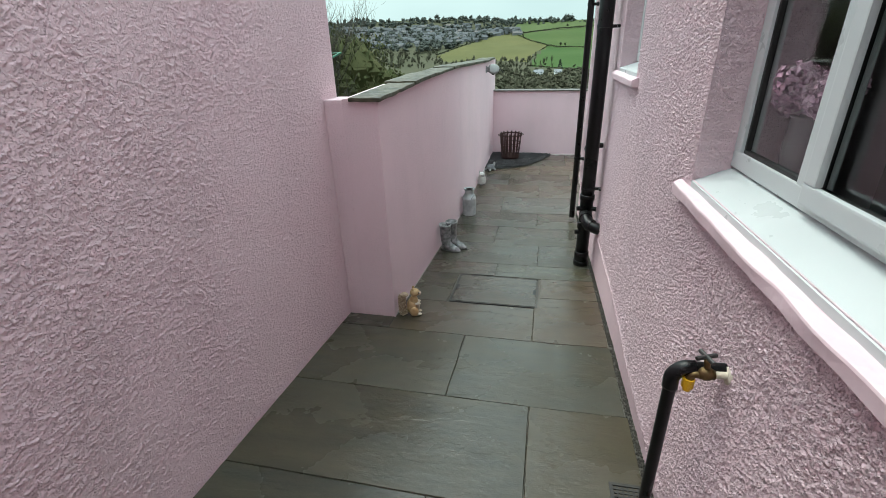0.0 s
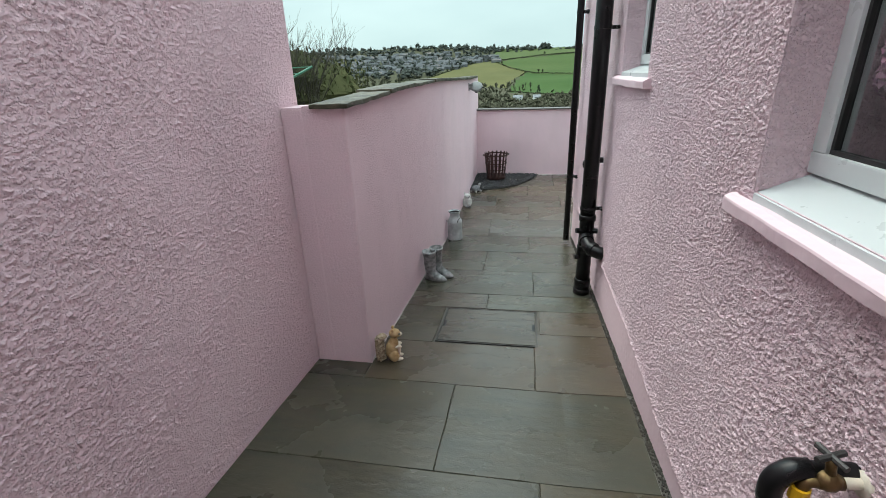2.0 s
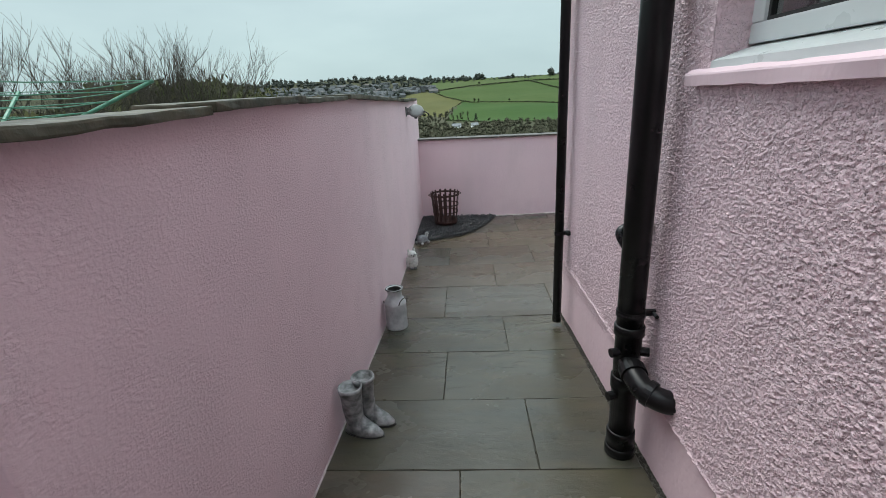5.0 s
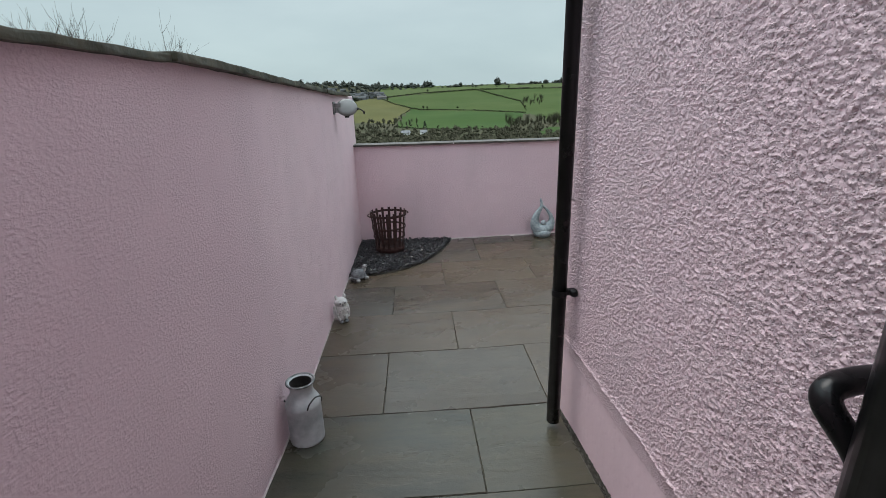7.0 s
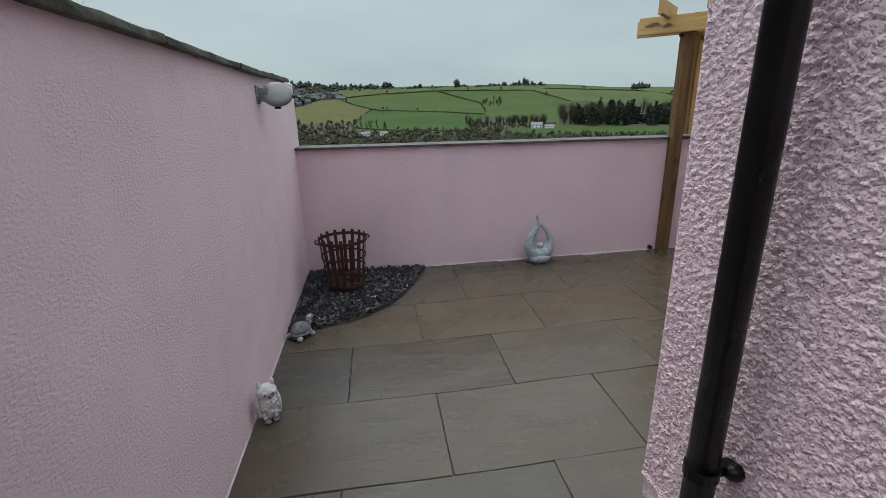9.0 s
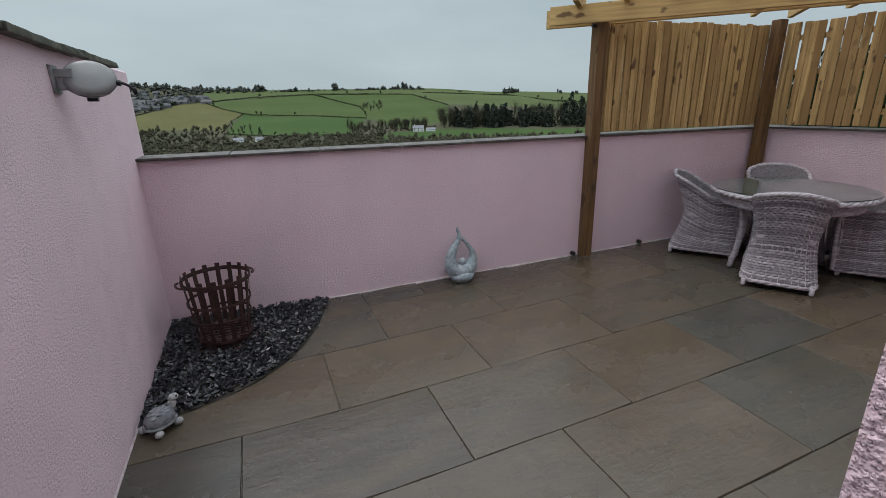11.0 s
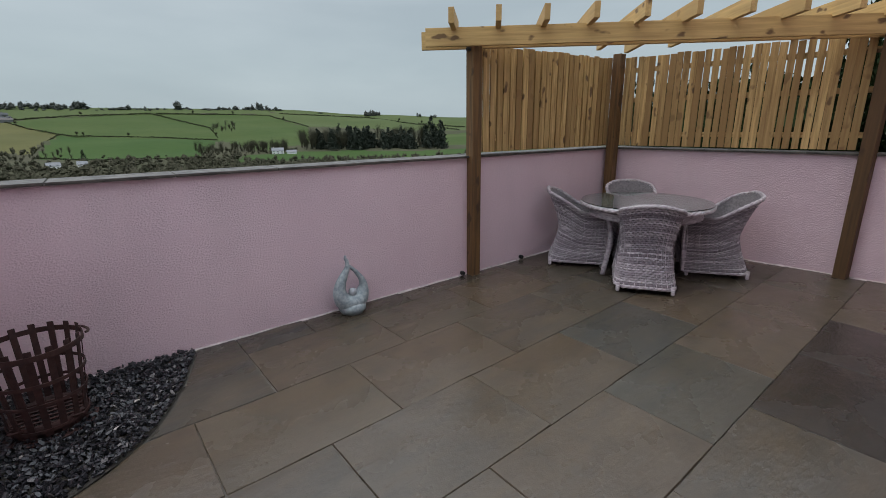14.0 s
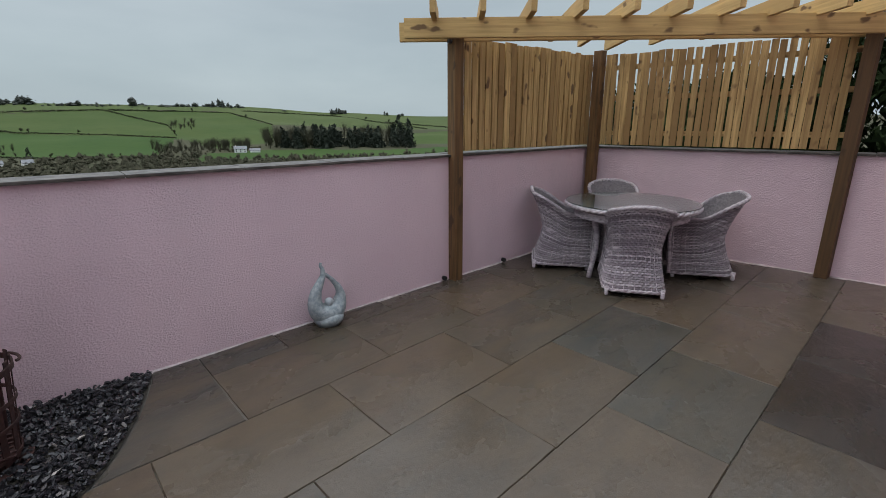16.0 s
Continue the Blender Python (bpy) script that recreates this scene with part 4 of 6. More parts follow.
def far_town():
    rnd = random.Random(77)
    wv, wf, rv, rf = [], [], [], []
    for _ in range(620):
        az = rnd.uniform(-29, -3.5)
        top = 1.75 if az < -8 else 1.2
        low = -0.9 + (az + 29) * 0.045
        el = rnd.uniform(low, top)
        if inside(az, el, FIELDS[0][1]):
            continue
        p = spot(reach(az, el), az)
        w, d, h, g = rnd.choice((5, 6, 7, 10, 16)), 5.0, rnd.uniform(2.6, 3.8), 2.0
        m = Matrix.Translation(p) @ Matrix.Rotation(radians(rnd.choice((-az, -az + 15, -az - 25, 90 - az))), 4, "Z")
        b = len(wv)
        pts = [(-w / 2, -d / 2, -2), (w / 2, -d / 2, -2), (w / 2, d / 2, -2), (-w / 2, d / 2, -2), (-w / 2, -d / 2, h), (w / 2, -d / 2, h), (w / 2, d / 2, h), (-w / 2, d / 2, h), (-w / 2, 0, h + g), (w / 2, 0, h + g)]
        wv.extend(m @ Vector(q) for q in pts)
        wf.extend(tuple(b + i for i in f) for f in ((0, 1, 5, 4), (2, 3, 7, 6), (1, 2, 6, 9, 5), (3, 0, 4, 8, 7)))
        b = len(rv)
        o = 0.5
        rv.extend(m @ Vector(q) for q in ((-w / 2 - o, -d / 2 - o, h - 0.4), (w / 2 + o, -d / 2 - o, h - 0.4), (w / 2 + o, 0, h + g + 0.2), (-w / 2 - o, 0, h + g + 0.2), (w / 2 + o, d / 2 + o, h - 0.4), (-w / 2 - o, d / 2 + o, h - 0.4)))
        rf.extend(tuple(b + i for i in f) for f in ((0, 1, 2, 3), (3, 2, 4, 5)))
    me = bpy.data.meshes.new("town_houses")
    me.from_pydata(wv + rv, [], wf + [tuple(len(wv) + i for i in f) for f in rf])
    a = Mat("far_house_wall", 0.9)
    a.colour(a.ramp(a.island(), (0.0, (0.10, 0.105, 0.11)), (0.5, (0.155, 0.158, 0.16)), (0.9, (0.19, 0.19, 0.19)), (1.0, (0.36, 0.36, 0.36))))
    b = Mat("far_slate_roof", 0.8)
    b.colour(b.ramp(b.island(), (0.0, (0.045, 0.052, 0.056)), (0.7, (0.078, 0.086, 0.092)), (1.0, (0.12, 0.105, 0.098))))
    me.materials.append(a.m), me.materials.append(b.m)
    me.polygons.foreach_set("material_index", [0] * len(wf) + [1] * len(rf))
    tagged(new("town_houses", me), "grey slate roofed town across the valley", "town", kind="stuff")


def gabled_house(name, p, turn, w, d, h, g, wall, roof, label, chimney=None, windows=0):
    t = thing(name, Matrix.Translation(p) @ Matrix.Rotation(radians(turn), 4, "Z"), label, "house")
    bm = bmesh.new()
    v = [bm.verts.new(q) for q in ((-w / 2, -d / 2, -1), (w / 2, -d / 2, -1), (w / 2, d / 2, -1), (-w / 2, d / 2, -1), (-w / 2, -d / 2, h), (w / 2, -d / 2, h), (w / 2, d / 2, h), (-w / 2, d / 2, h), (-w / 2, 0, h + g), (w / 2, 0, h + g))]
    for f in ((0, 1, 5, 4), (2, 3, 7, 6), (1, 2, 6, 9, 5), (3, 0, 4, 8, 7)):
        bm.faces.new([v[i] for i in f])
    part("wall", bm, wall, t)
    bm = bmesh.new()
    o = 0.35
    for s in (-1, 1):
        q = [(-w / 2 - o, s * (d / 2 + o), h - 0.25), (w / 2 + o, s * (d / 2 + o), h - 0.25), (w / 2 + o, 0, h + g + 0.1), (-w / 2 - o, 0, h + g + 0.1)]
        lo = [bm.verts.new(c) for c in q]
        hi = [bm.verts.new((c[0], c[1], c[2] + 0.18)) for c in q]
        bm.faces.new(lo), bm.faces.new(hi)
        for k in range(4):
            bm.faces.new((lo[k], lo[(k + 1) % 4], hi[(k + 1) % 4], hi[k]))
    bmesh.ops.recalc_face_normals(bm, faces=bm.faces)
    part("roof", bm, roof, t, "slate roof")
    for x in chimney or ():
        bm = bmesh.new()
        box(bm, x - 0.3, x + 0.3, -0.3, 0.3, h + g - 0.6, h + g + 1.0)
        box(bm, x - 0.36, x + 0.36, -0.36, 0.36, h + g + 1.0, h + g + 1.12)
        for k in (-0.15, 0.15):
            tube(bm, [(x + k, 0, h + g + 1.12), (x + k, 0, h + g + 1.42)], [0.1, 0.085], 10)
        part("chimney", bm, CREAM, t, "pale rendered chimney stack")
    for i in range(windows):
        for z in (0.8, 2.5):
            x = -w / 2 + w * (i + 0.5) / windows
            part("window", boxed(x - 0.5, x + 0.5, -d / 2 - 0.06, -d / 2 + 0.05, z, z + 1.0), BLACK, t, "dark window")
    return t


def buildings():
    white = plain("white_wall", (0.70, 0.70, 0.68), (0.80, 0.80, 0.78), 0.5, 0.9)
    grey = plain("slate_roof", (0.12, 0.13, 0.14), (0.20, 0.21, 0.22), 1.0, 0.7)
    az, el = 19.4, -3.1
    r = reach(az, el)
    gabled_house("farmhouse", spot(r, az), -az, 11, 7, 3.8, 2.4, white, grey, "white farmhouse among the trees on the hillside", (-4,), 3)
    gabled_house("barn", spot(r, az + 1.5), -az, 9, 6, 2.2, 1.6, white, grey, "low white barn beside the farmhouse")
    for az, w in ((-1.2, 8), (1.0, 6)):
        gabled_house("valley_house", spot(reach(az, -3.7), az), -az + 10, w, 6, 3, 2.0, white, grey, "small pale house in the valley", None, 2)
    # chimneys of houses on the slope just below the wall
    for az, r in ((-21.0, 46), (-16.2, 50)):
        p = spot(r, az)
        top = EYE_Z + r * math.tan(radians(-3.7))
        gabled_house("neighbour_house", p, 60, 9, 7, top - p.z - 2.6, 1.6, CREAM, grey, "slate roofed neighbouring house on the slope below", (0.0,))


def bare_shrub(name, p, height, seed, label):
    rnd = random.Random(seed)
    t = thing(name, Matrix.Translation(p), label, "tree", "bare shrubs beyond the wall")
    bm = bmesh.new()

    def grow(a, d, length, r, depth):
        pts, q = [a], a.copy()
        dd = d.copy()
        for _ in range(3):
            dd = (dd + Vector((rnd.uniform(-0.16, 0.16), rnd.uniform(-0.16, 0.16), rnd.uniform(-0.02, 0.14)))).normalized()
            q = q + dd * length / 3
            pts.append(q.copy())
        tube(bm, pts, [r, r * 0.85, r * 0.7, r * 0.5], 4 if depth else 6, False, False)
        if depth < 4:
            for k in range(rnd.choice((3, 4, 4)) if depth < 3 else 4):
                w = pts[rnd.choice((1, 2, 3, 3))]
                grow(w, (dd + Vector((rnd.uniform(-0.75, 0.75), rnd.uniform(-0.75, 0.75), rnd.uniform(-0.1, 0.7)))).normalized(), length * rnd.uniform(0.5, 0.75), r * 0.55, depth + 1)

    for k in range(6):
        grow(Vector((rnd.uniform(-0.3, 0.3), rnd.uniform(-0.3, 0.3), 0)), Vector((rnd.uniform(-0.35, 0.35), rnd.uniform(-0.35, 0.35), 1)).normalized(), height * 0.42, 0.042, 0)
    tagged(part("branch_work", bm, BARK, t, "bare grey brown branches"), kind="stuff")
    return t


def leaf_mass(name, lo, hi, count, material, size, label, category, seed):
    """A dense shrub of single small leaves."""
    rnd = random.Random(seed)
    verts, faces = [], []
    for _ in range(count):
        u = [rnd.random() for _ in range(3)]
        k = rnd.randrange(6)
        if k < 5:
            u[(0, 0, 1, 1, 2)[k]] = (0.0, 1.0, 0.0, 1.0, 1.0)[k] + rnd.uniform(-0.07, 0.07)
        p = Vector([lo[i] + (hi[i] - lo[i]) * u[i] for i in range(3)])
        p += Vector((noise.noise(p * 1.7), noise.noise(p * 1.7 + Vector((9, 0, 0))), noise.noise(p * 1.9 + Vector((0, 9, 0))))) * 0.28
        m = Matrix.Rotation(rnd.uniform(0, 6.28), 3, "Z") @ Matrix.Rotation(rnd.uniform(0.2, 1.6), 3, "X")
        s = size * rnd.uniform(0.6, 1.3)
        b = len(verts)
        verts.extend(p + m @ Vector(q) * s for q in ((0, -1, 0), (0.42, 0, 0.12), (0, 1, 0), (-0.42, 0, 0.12)))
        faces.append((b, b + 1, b + 2, b + 3))
    # shaded heart of the shrub, within the leaves
    for _ in range(420):
        p = Vector([lo[i] + (hi[i] - lo[i]) * rnd.uniform(0.1, 0.9) for i in range(3)])
        s = 0.26 * min(hi[i] - lo[i] for i in range(3))
        b = len(verts)
        verts.extend(p + Vector(q) * s for q in ((1, 0, 0), (-1, 0, 0), (0, 1, 0), (0, -1, 0), (0, 0, 1), (0, 0, -1)))
        faces.extend((b + i, b + j, b + k) for i, j, k in ((0, 2, 4), (2, 1, 4), (1, 3, 4), (3, 0, 4), (2, 0, 5), (1, 2, 5), (3, 1, 5), (0, 3, 5)))
    me = bpy.data.meshes.new(name)
    me.from_pydata(verts, [], faces)
    me.materials.append(material)
    return tagged(new(name, me), label, category, kind="stuff")


def rotary_airer():
    g = land_z(3.5, -40)
    a = thing("rotary_airer", pose(-3.35, 5.05, g), "green rotary washing line folded open beyond the wall", "washing line")
    hub = 1.55 - g
    bm = bmesh.new()
    tube(bm, [(0, 0, -0.1), (0, 0, hub + 0.12)], 0.024, 12)
    part("mast", bm, GREEN_METAL, a, "green steel mast")
    tips = []
    for k in range(4):
        ang = radians(27 + 90 * k)
        tip = Vector((1.08 * math.cos(ang), 1.08 * math.sin(ang), hub + 0.50))
        tips.append(tip)
        bm = bmesh.new()
        tube(bm, [(0, 0, hub), tip], 0.013, 8)
        part("arm", bm, GREEN_METAL, a, "green arm")
    for i in range(6):
        t = 1 - i * 0.125
        for k in range(4):
            p, q = Vector((0, 0, hub)).lerp(tips[k], t), Vector((0, 0, hub)).lerp(tips[(k + 1) % 4], t)
            bm = bmesh.new()
            tube(bm, [p, p.lerp(q, 0.5) - Vector((0, 0, 0.02)), q], 0.004, 5)
            part("line", bm, GREEN_METAL, a, "green plastic line")
    return a


ground()
hedgerows()
woods()
far_town()
buildings()
for i, (az, r, top) in enumerate(((-34, 17, 3.3), (-37, 16, 3.4), (-42, 18, 3.6), (-47, 16, 3.4), (-53, 17, 3.6), (-59, 16, 3.4), (-35.5, 18, 3.2), (-39.5, 17, 3.5))):
    p = spot(r, az)
    bare_shrub("bare_shrub", p, (top - p.z) * 1.1, 100 + i, "leafless winter shrub beyond the garden wall")
thicket = mottled("evergreen_thicket", (0.055, 0.065, 0.026), (0.10, 0.095, 0.045), 2.0)
for i, (az, r, h) in enumerate(((-31, 22, 5.6), (-38, 19, 5.4), (-46, 18, 4.2), (-54, 18, 4.2), (-26, 27, 4.6))):
    p = spot(r, az)
    leaf_mass("thicket", p - Vector((2.6, 2.0, 0.5)), p + Vector((2.6, 2.0, h)), 4200, thicket, 0.12, "tangled green brown thicket below the wall", "bush", 60 + i)
leaf_mass("evergreen_hedge", Vector((6.1, 3.2, -0.6)), Vector((7.6, 7.1, 2.62)), 32000, mottled("dark_evergreen_leaf", (0.016, 0.030, 0.012), (0.035, 0.060, 0.022), 3.0), 0.05, "dense dark evergreen hedge behind the side wall", "hedge", 9)
leaf_mass("evergreen_hedge", Vector((6.1, 7.2, -0.6)), Vector((7.5, 9.6, 1.85)), 16000, bpy.data.materials["dark_evergreen_leaf"], 0.05, "dense dark evergreen hedge behind the slatted screen", "hedge", 19)
rotary_airer()


# ---- things in the passage ----
def on_floor(x, y, turn=0.0):
    return pose(x, y, floor_z(x, y) + 0.001, 0, 0, turn)


def house_at(y, out=0.0, z=0.0):
    """A frame on the house wall: x along the wall away from the passage's start, y out from the wall."""
    return HOUSE_M @ pose(hy(y), out, z)


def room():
    # added plain box behind the panes, its dark colour standing for indoor shade
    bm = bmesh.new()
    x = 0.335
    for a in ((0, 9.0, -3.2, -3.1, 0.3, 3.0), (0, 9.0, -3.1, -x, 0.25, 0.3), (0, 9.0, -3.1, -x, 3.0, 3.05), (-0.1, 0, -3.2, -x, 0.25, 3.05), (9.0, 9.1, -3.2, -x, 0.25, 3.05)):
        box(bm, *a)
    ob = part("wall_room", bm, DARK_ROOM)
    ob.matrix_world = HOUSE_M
    tagged(ob, "plain indoor walls behind the windows, coloured dark for a dim room", "wall", kind="structure")


def flower_vase():
    v = thing("flower_vase", HOUSE_M @ pose(hy(1.75), -0.26, 1.66), "ribbed grey vase of pink cloth hydrangeas indoors", "vase")
    bm = lathe([(0.0, 0), (0.045, 0.0), (0.05, 0.02), (0.055, 0.10), (0.05, 0.19), (0.056, 0.20), (0.05, 0.198), (0.045, 0.18), (0.0, 0.17)], 28)
    for w in bm.verts:
        k = 1 + 0.05 * math.cos(14 * math.atan2(w.co.y, w.co.x))
        w.co.x *= k
        w.co.y *= k
    part("vase_body", bm, plain("ribbed_grey_glass", (0.08, 0.08, 0.085), (0.15, 0.15, 0.155), 9, 0.2), v, "ribbed grey glass vase", True)
    rnd = random.Random(2)
    petals = plain("dusty_pink_petal", (0.52, 0.30, 0.42), (0.66, 0.46, 0.55), 30, 0.8)
    for c in ((0, 0, 0.28), (0.08, 0.02, 0.25), (-0.08, 0.0, 0.26), (0.02, 0.06, 0.31), (-0.03, -0.05, 0.30)):
        bm = bmesh.new()
        for _ in range(150):
            d = Vector((rnd.gauss(0, 1), rnd.gauss(0, 1), rnd.gauss(0, 1))).normalized()
            q = Vector(c) + d * 0.062
            s = d.orthogonal().normalized()
            s = Matrix.Rotation(rnd.uniform(0, 6), 3, d) @ s
            t = d.cross(s)
            k = rnd.uniform(0.008, 0.014)
            vs = [bm.verts.new(q + s * k), bm.verts.new(q + t * k + d * 0.006), bm.verts.new(q - s * k), bm.verts.new(q - t * k + d * 0.006)]
            bm.faces.new(vs)
        part("flower_head", bm, petals, v, "pink hydrangea head")
    return v


def inspection_cover():
    x0, x1, y0, y1 = -0.632, 0.078, 3.145, 3.70
    cx, cy = (x0 + x1) / 2, (y0 + y1) / 2
    c = thing("inspection_cover", on_floor(cx, cy), "recessed inspection cover filled with sandstone in the paving", "manhole cover")
    slope = radians(-math.degrees(math.atan(0.074)))
    c.rotation_euler = (slope, 0, 0)
    hx, hy_ = (x1 - x0) / 2, (y1 - y0) / 2
    bm = bmesh.new()
    for a in ((-hx, hx, -hy_, -hy_ + 0.007), (-hx, hx, hy_ - 0.007, hy_), (-hx, -hx + 0.007, -hy_, hy_), (hx - 0.007, hx, -hy_, hy_)):
        box(bm, a[0], a[1], a[2], a[3], -0.03, 0.001, 0.001)
    part("tray_rim", bm, IRON, c, "thin dark metal rim")
    bm = boxed(-hx + 0.016, hx - 0.014, -hy_ + 0.016, hy_ - 0.012, -0.03, 0.0015, 0.003)
    part("stone_infill", bm, STONE, c, "sandstone infill")
    for sx in (-1, 1):
        bm = boxed(sx * (hx - 0.026) - 0.011, sx * (hx - 0.026) + 0.011, -0.05, 0.05, -0.004, 0.0042, 0.003)
        part("lifting_slot", bm, BLACK, c, "black keyhole cap")
    return c


def soil_pipe():
    y = 4.14
    x = house_x(y) - 0.118
    z0 = floor_z(x, y)
    p = thing("soil_pipe", pose(x, y, 0), "black plastic soil pipe with a waste branch", "drainpipe")
    part("pipe", lathe([(0.0, z0 + 0.02), (0.058, z0 + 0.02), (0.058, 4.4), (0.0, 4.4)], 28), BLACK, p, smooth=True)
    for z, r, h in ((z0, 0.070, 0.05), (z0 + 0.05, 0.066, 0.09), (0.50, 0.065, 0.07), (0.78, 0.066, 0.05), (0.87, 0.063, 0.025)):
        part("collar", lathe([(0.05, z), (r, z + 0.004), (r, z + h - 0.006), (r - 0.004, z + h), (0.05, z + h)], 28), BLACK, p, smooth=True)
    bm = bmesh.new()
    line = bend([(0.0, -0.02, 0.650), (-0.005, -0.10, 0.640), (0.014, -0.185, 0.612), (0.070, -0.235, 0.595), (0.14, -0.245, 0.585)], 8)
    tube(bm, line, 0.050, 20)
    part("waste_bend", bm, BLACK, p, "glossy black waste bend", True)
    for a, b in (((-0.002, -0.072, 0.643), (-0.004, -0.118, 0.636)), ((0.02, -0.192, 0.611), (0.040, -0.213, 0.604))):
        bm = bmesh.new()
        tube(bm, [a, b], 0.058, 20)
        part("bend_collar", bm, BLACK, p)
    bm = bmesh.new()
    tube(bm, bend([(0.10, 0.115, 1.25), (0.02, 0.113, 1.248), (-0.025, 0.108, 1.238), (-0.035, 0.095, 1.215), (-0.01, 0.06, 1.16), (0.0, 0.03, 1.12)], 6), 0.023, 14)
    part("upper_bend", bm, BLACK, p, "small black waste elbow", True)
    for z, s in ((0.70, -1), (0.70, 1), (0.47, -1)):
        bm = bmesh.new()
        tube(bm, [(s * 0.045, -0.02, z), (s * 0.085, -0.03, z)], 0.021, 12)
        part("boss_cap", bm, BLACK, p, "blanked boss")
    for z in (0.885, 2.2, 3.4):
        bm = bmesh.new()
        box(bm, 0.03, 0.118, -0.012, 0.012, z - 0.012, z + 0.012, 0.003)
        tube(bm, [(0.0, -0.001, z - 0.014), (0.0, 0.001, z + 0.014)], 0.062, 24)
        tube(bm, [(0.095, -0.012, z), (0.095, -0.05, z)], 0.009, 8)
        part("bracket", bm, BLACK, p, "black wall bracket")
    return p


def rain_pipe():
    y = 5.69
    x = house_x(y) - 0.085
    z0 = floor_z(x, y) + 0.035
    p = thing("rainwater_pipe", pose(x, y, 0), "slim black downpipe at the house corner", "drainpipe")
    part("pipe", lathe([(0.029, z0 + 0.01), (0.034, z0), (0.034, 4.4), (0.0, 4.4)], 24), BLACK, p, smooth=True)
    for z in (0.80, 2.45):
        bm = bmesh.new()
        tube(bm, [(0, 0, z - 0.014), (0, 0, z + 0.014)], 0.038, 20)
        box(bm, 0.02, 0.088, -0.014, 0.014, z - 0.014, z + 0.014, 0.003)
        blob(bm, (0.07, -0.02, z), (0.026, 0.02, 0.022), 2)
        part("pipe_clip", bm, BLACK, p, "black pipe clip")
    return p


def garden_tap():
    y = 1.275
    t = thing("garden_tap", pose(house_x(y), y, 1.135), "tarnished brass garden tap on a pale wall pipe", "tap")
    bm = bmesh.new()
    tube(bm, [(0.005, 0, 0.005), (-0.05, 0, 0.002)], 0.012, 14)
    tube(bm, [(0.004, 0, 0.004), (-0.012, 0, 0.004)], 0.028, 18)
    part("wall_flange", bm, CREAM, t, "painted flange and pipe stub", True)
    bm = bmesh.new()
    tube(bm, [(-0.045, 0, 0.002), (-0.09, 0, 0.0)], 0.016, 14)
    blob(bm, (-0.07, 0, 0.004), (0.028, 0.022, 0.024), 2)
    tube(bm, bend([(-0.085, 0, 0.0), (-0.108, 0, -0.006), (-0.116, 0, -0.03)], 5), 0.013, 12)
    tube(bm, [(-0.07, 0, 0.02), (-0.078, 0, 0.065)], 0.010, 10)
    part("tap_body", bm, BRASS, t, "tarnished brass body", True)
    bm = bmesh.new()
    tube(bm, [(-0.112, -0.012, 0.066), (-0.048, 0.014, 0.068)], 0.007, 8)
    tube(bm, [(-0.09, 0.032, 0.068), (-0.068, -0.032, 0.066)], 0.007, 8)
    part("tap_handle", bm, IRON, t, "dark cross handle")
    bm = bmesh.new()
    tube(bm, [(-0.116, 0, -0.02), (-0.116, 0, -0.052)], 0.019, 12)
    tube(bm, [(-0.116, 0, -0.052), (-0.116, 0, -0.066)], 0.013, 12)
    part("hose_connector", bm, YELLOW, t, "yellow hose connector")
    return t


def gully_pipe():
    y, x = 1.29, 0.505
    z0 = floor_z(x, y)
    p = thing("waste_pipe", pose(x, y, 0), "black waste pipe bent from the wall into the gully", "drainpipe")
    bm = bmesh.new()
    tube(bm, bend([(0.0, 0, z0 - 0.02), (0.002, 0, 0.6), (0.004, 0, 1.03), (0.008, 0.0, 1.105), (0.035, 0.004, 1.137), (0.075, 0.006, 1.142), (0.17, 0.01, 1.145)], 6), 0.0205, 16)
    part("pipe", bm, BLACK, p, smooth=True)
    bm = bmesh.new()
    tube(bm, bend([(0.004, 0, 1.06), (0.006, 0.0, 1.11), (0.035, 0.004, 1.138), (0.07, 0.006, 1.142)], 6), 0.0245, 16)
    part("elbow", bm, BLACK, p, "glossy black elbow", True)
    g = thing("gully_grate", pose(0.51, 1.36, floor_z(0.51, 1.36) + 0.001, -4.2), "square cast iron gully grate set in the paving", "drain grate")
    bm = bmesh.new()
    for a in ((-0.085, 0.085, -0.15, -0.135), (-0.085, 0.085, 0.135, 0.15), (-0.085, -0.07, -0.135, 0.135), (0.07, 0.085, -0.135, 0.135)):
        box(bm, *a, -0.01, 0.006, 0.002)
    part("grate_frame", bm, IRON, g)
    for i in range(13):
        bm = boxed(-0.07, 0.07, -0.127 + i * 0.0202, -0.118 + i * 0.0202, -0.01, 0.003)
        part("grate_bar", bm, IRON, g)
    for i in range(6):
        bm = boxed(-0.056 + i * 0.0215, -0.048 + i * 0.0215, -0.135, 0.135, -0.012, 0.002)
        part("grate_bar", bm, IRON, g)
    return p


def wall_gap():
    """Dark gravel-filled gap along the house wall."""
    bm = bmesh.new()
    rnd = random.Random(6)
    for _ in range(3000):
        y = rnd.uniform(-1.0, 5.95)
        x = house_x(y) - plinth_out(y) - 0.002 - rnd.uniform(0.0, 0.028)
        s = rnd.uniform(0.003, 0.006)
        blob(bm, (x, y, floor_z(x, y) - 0.008 + rnd.uniform(0, 0.006)), (s, s * 1.3, s * 0.7), 1)
    tagged(part("gap_gravel", bm, GROUND_DARK), "dark grit in the gap beside the house wall", "gravel", kind="stuff")


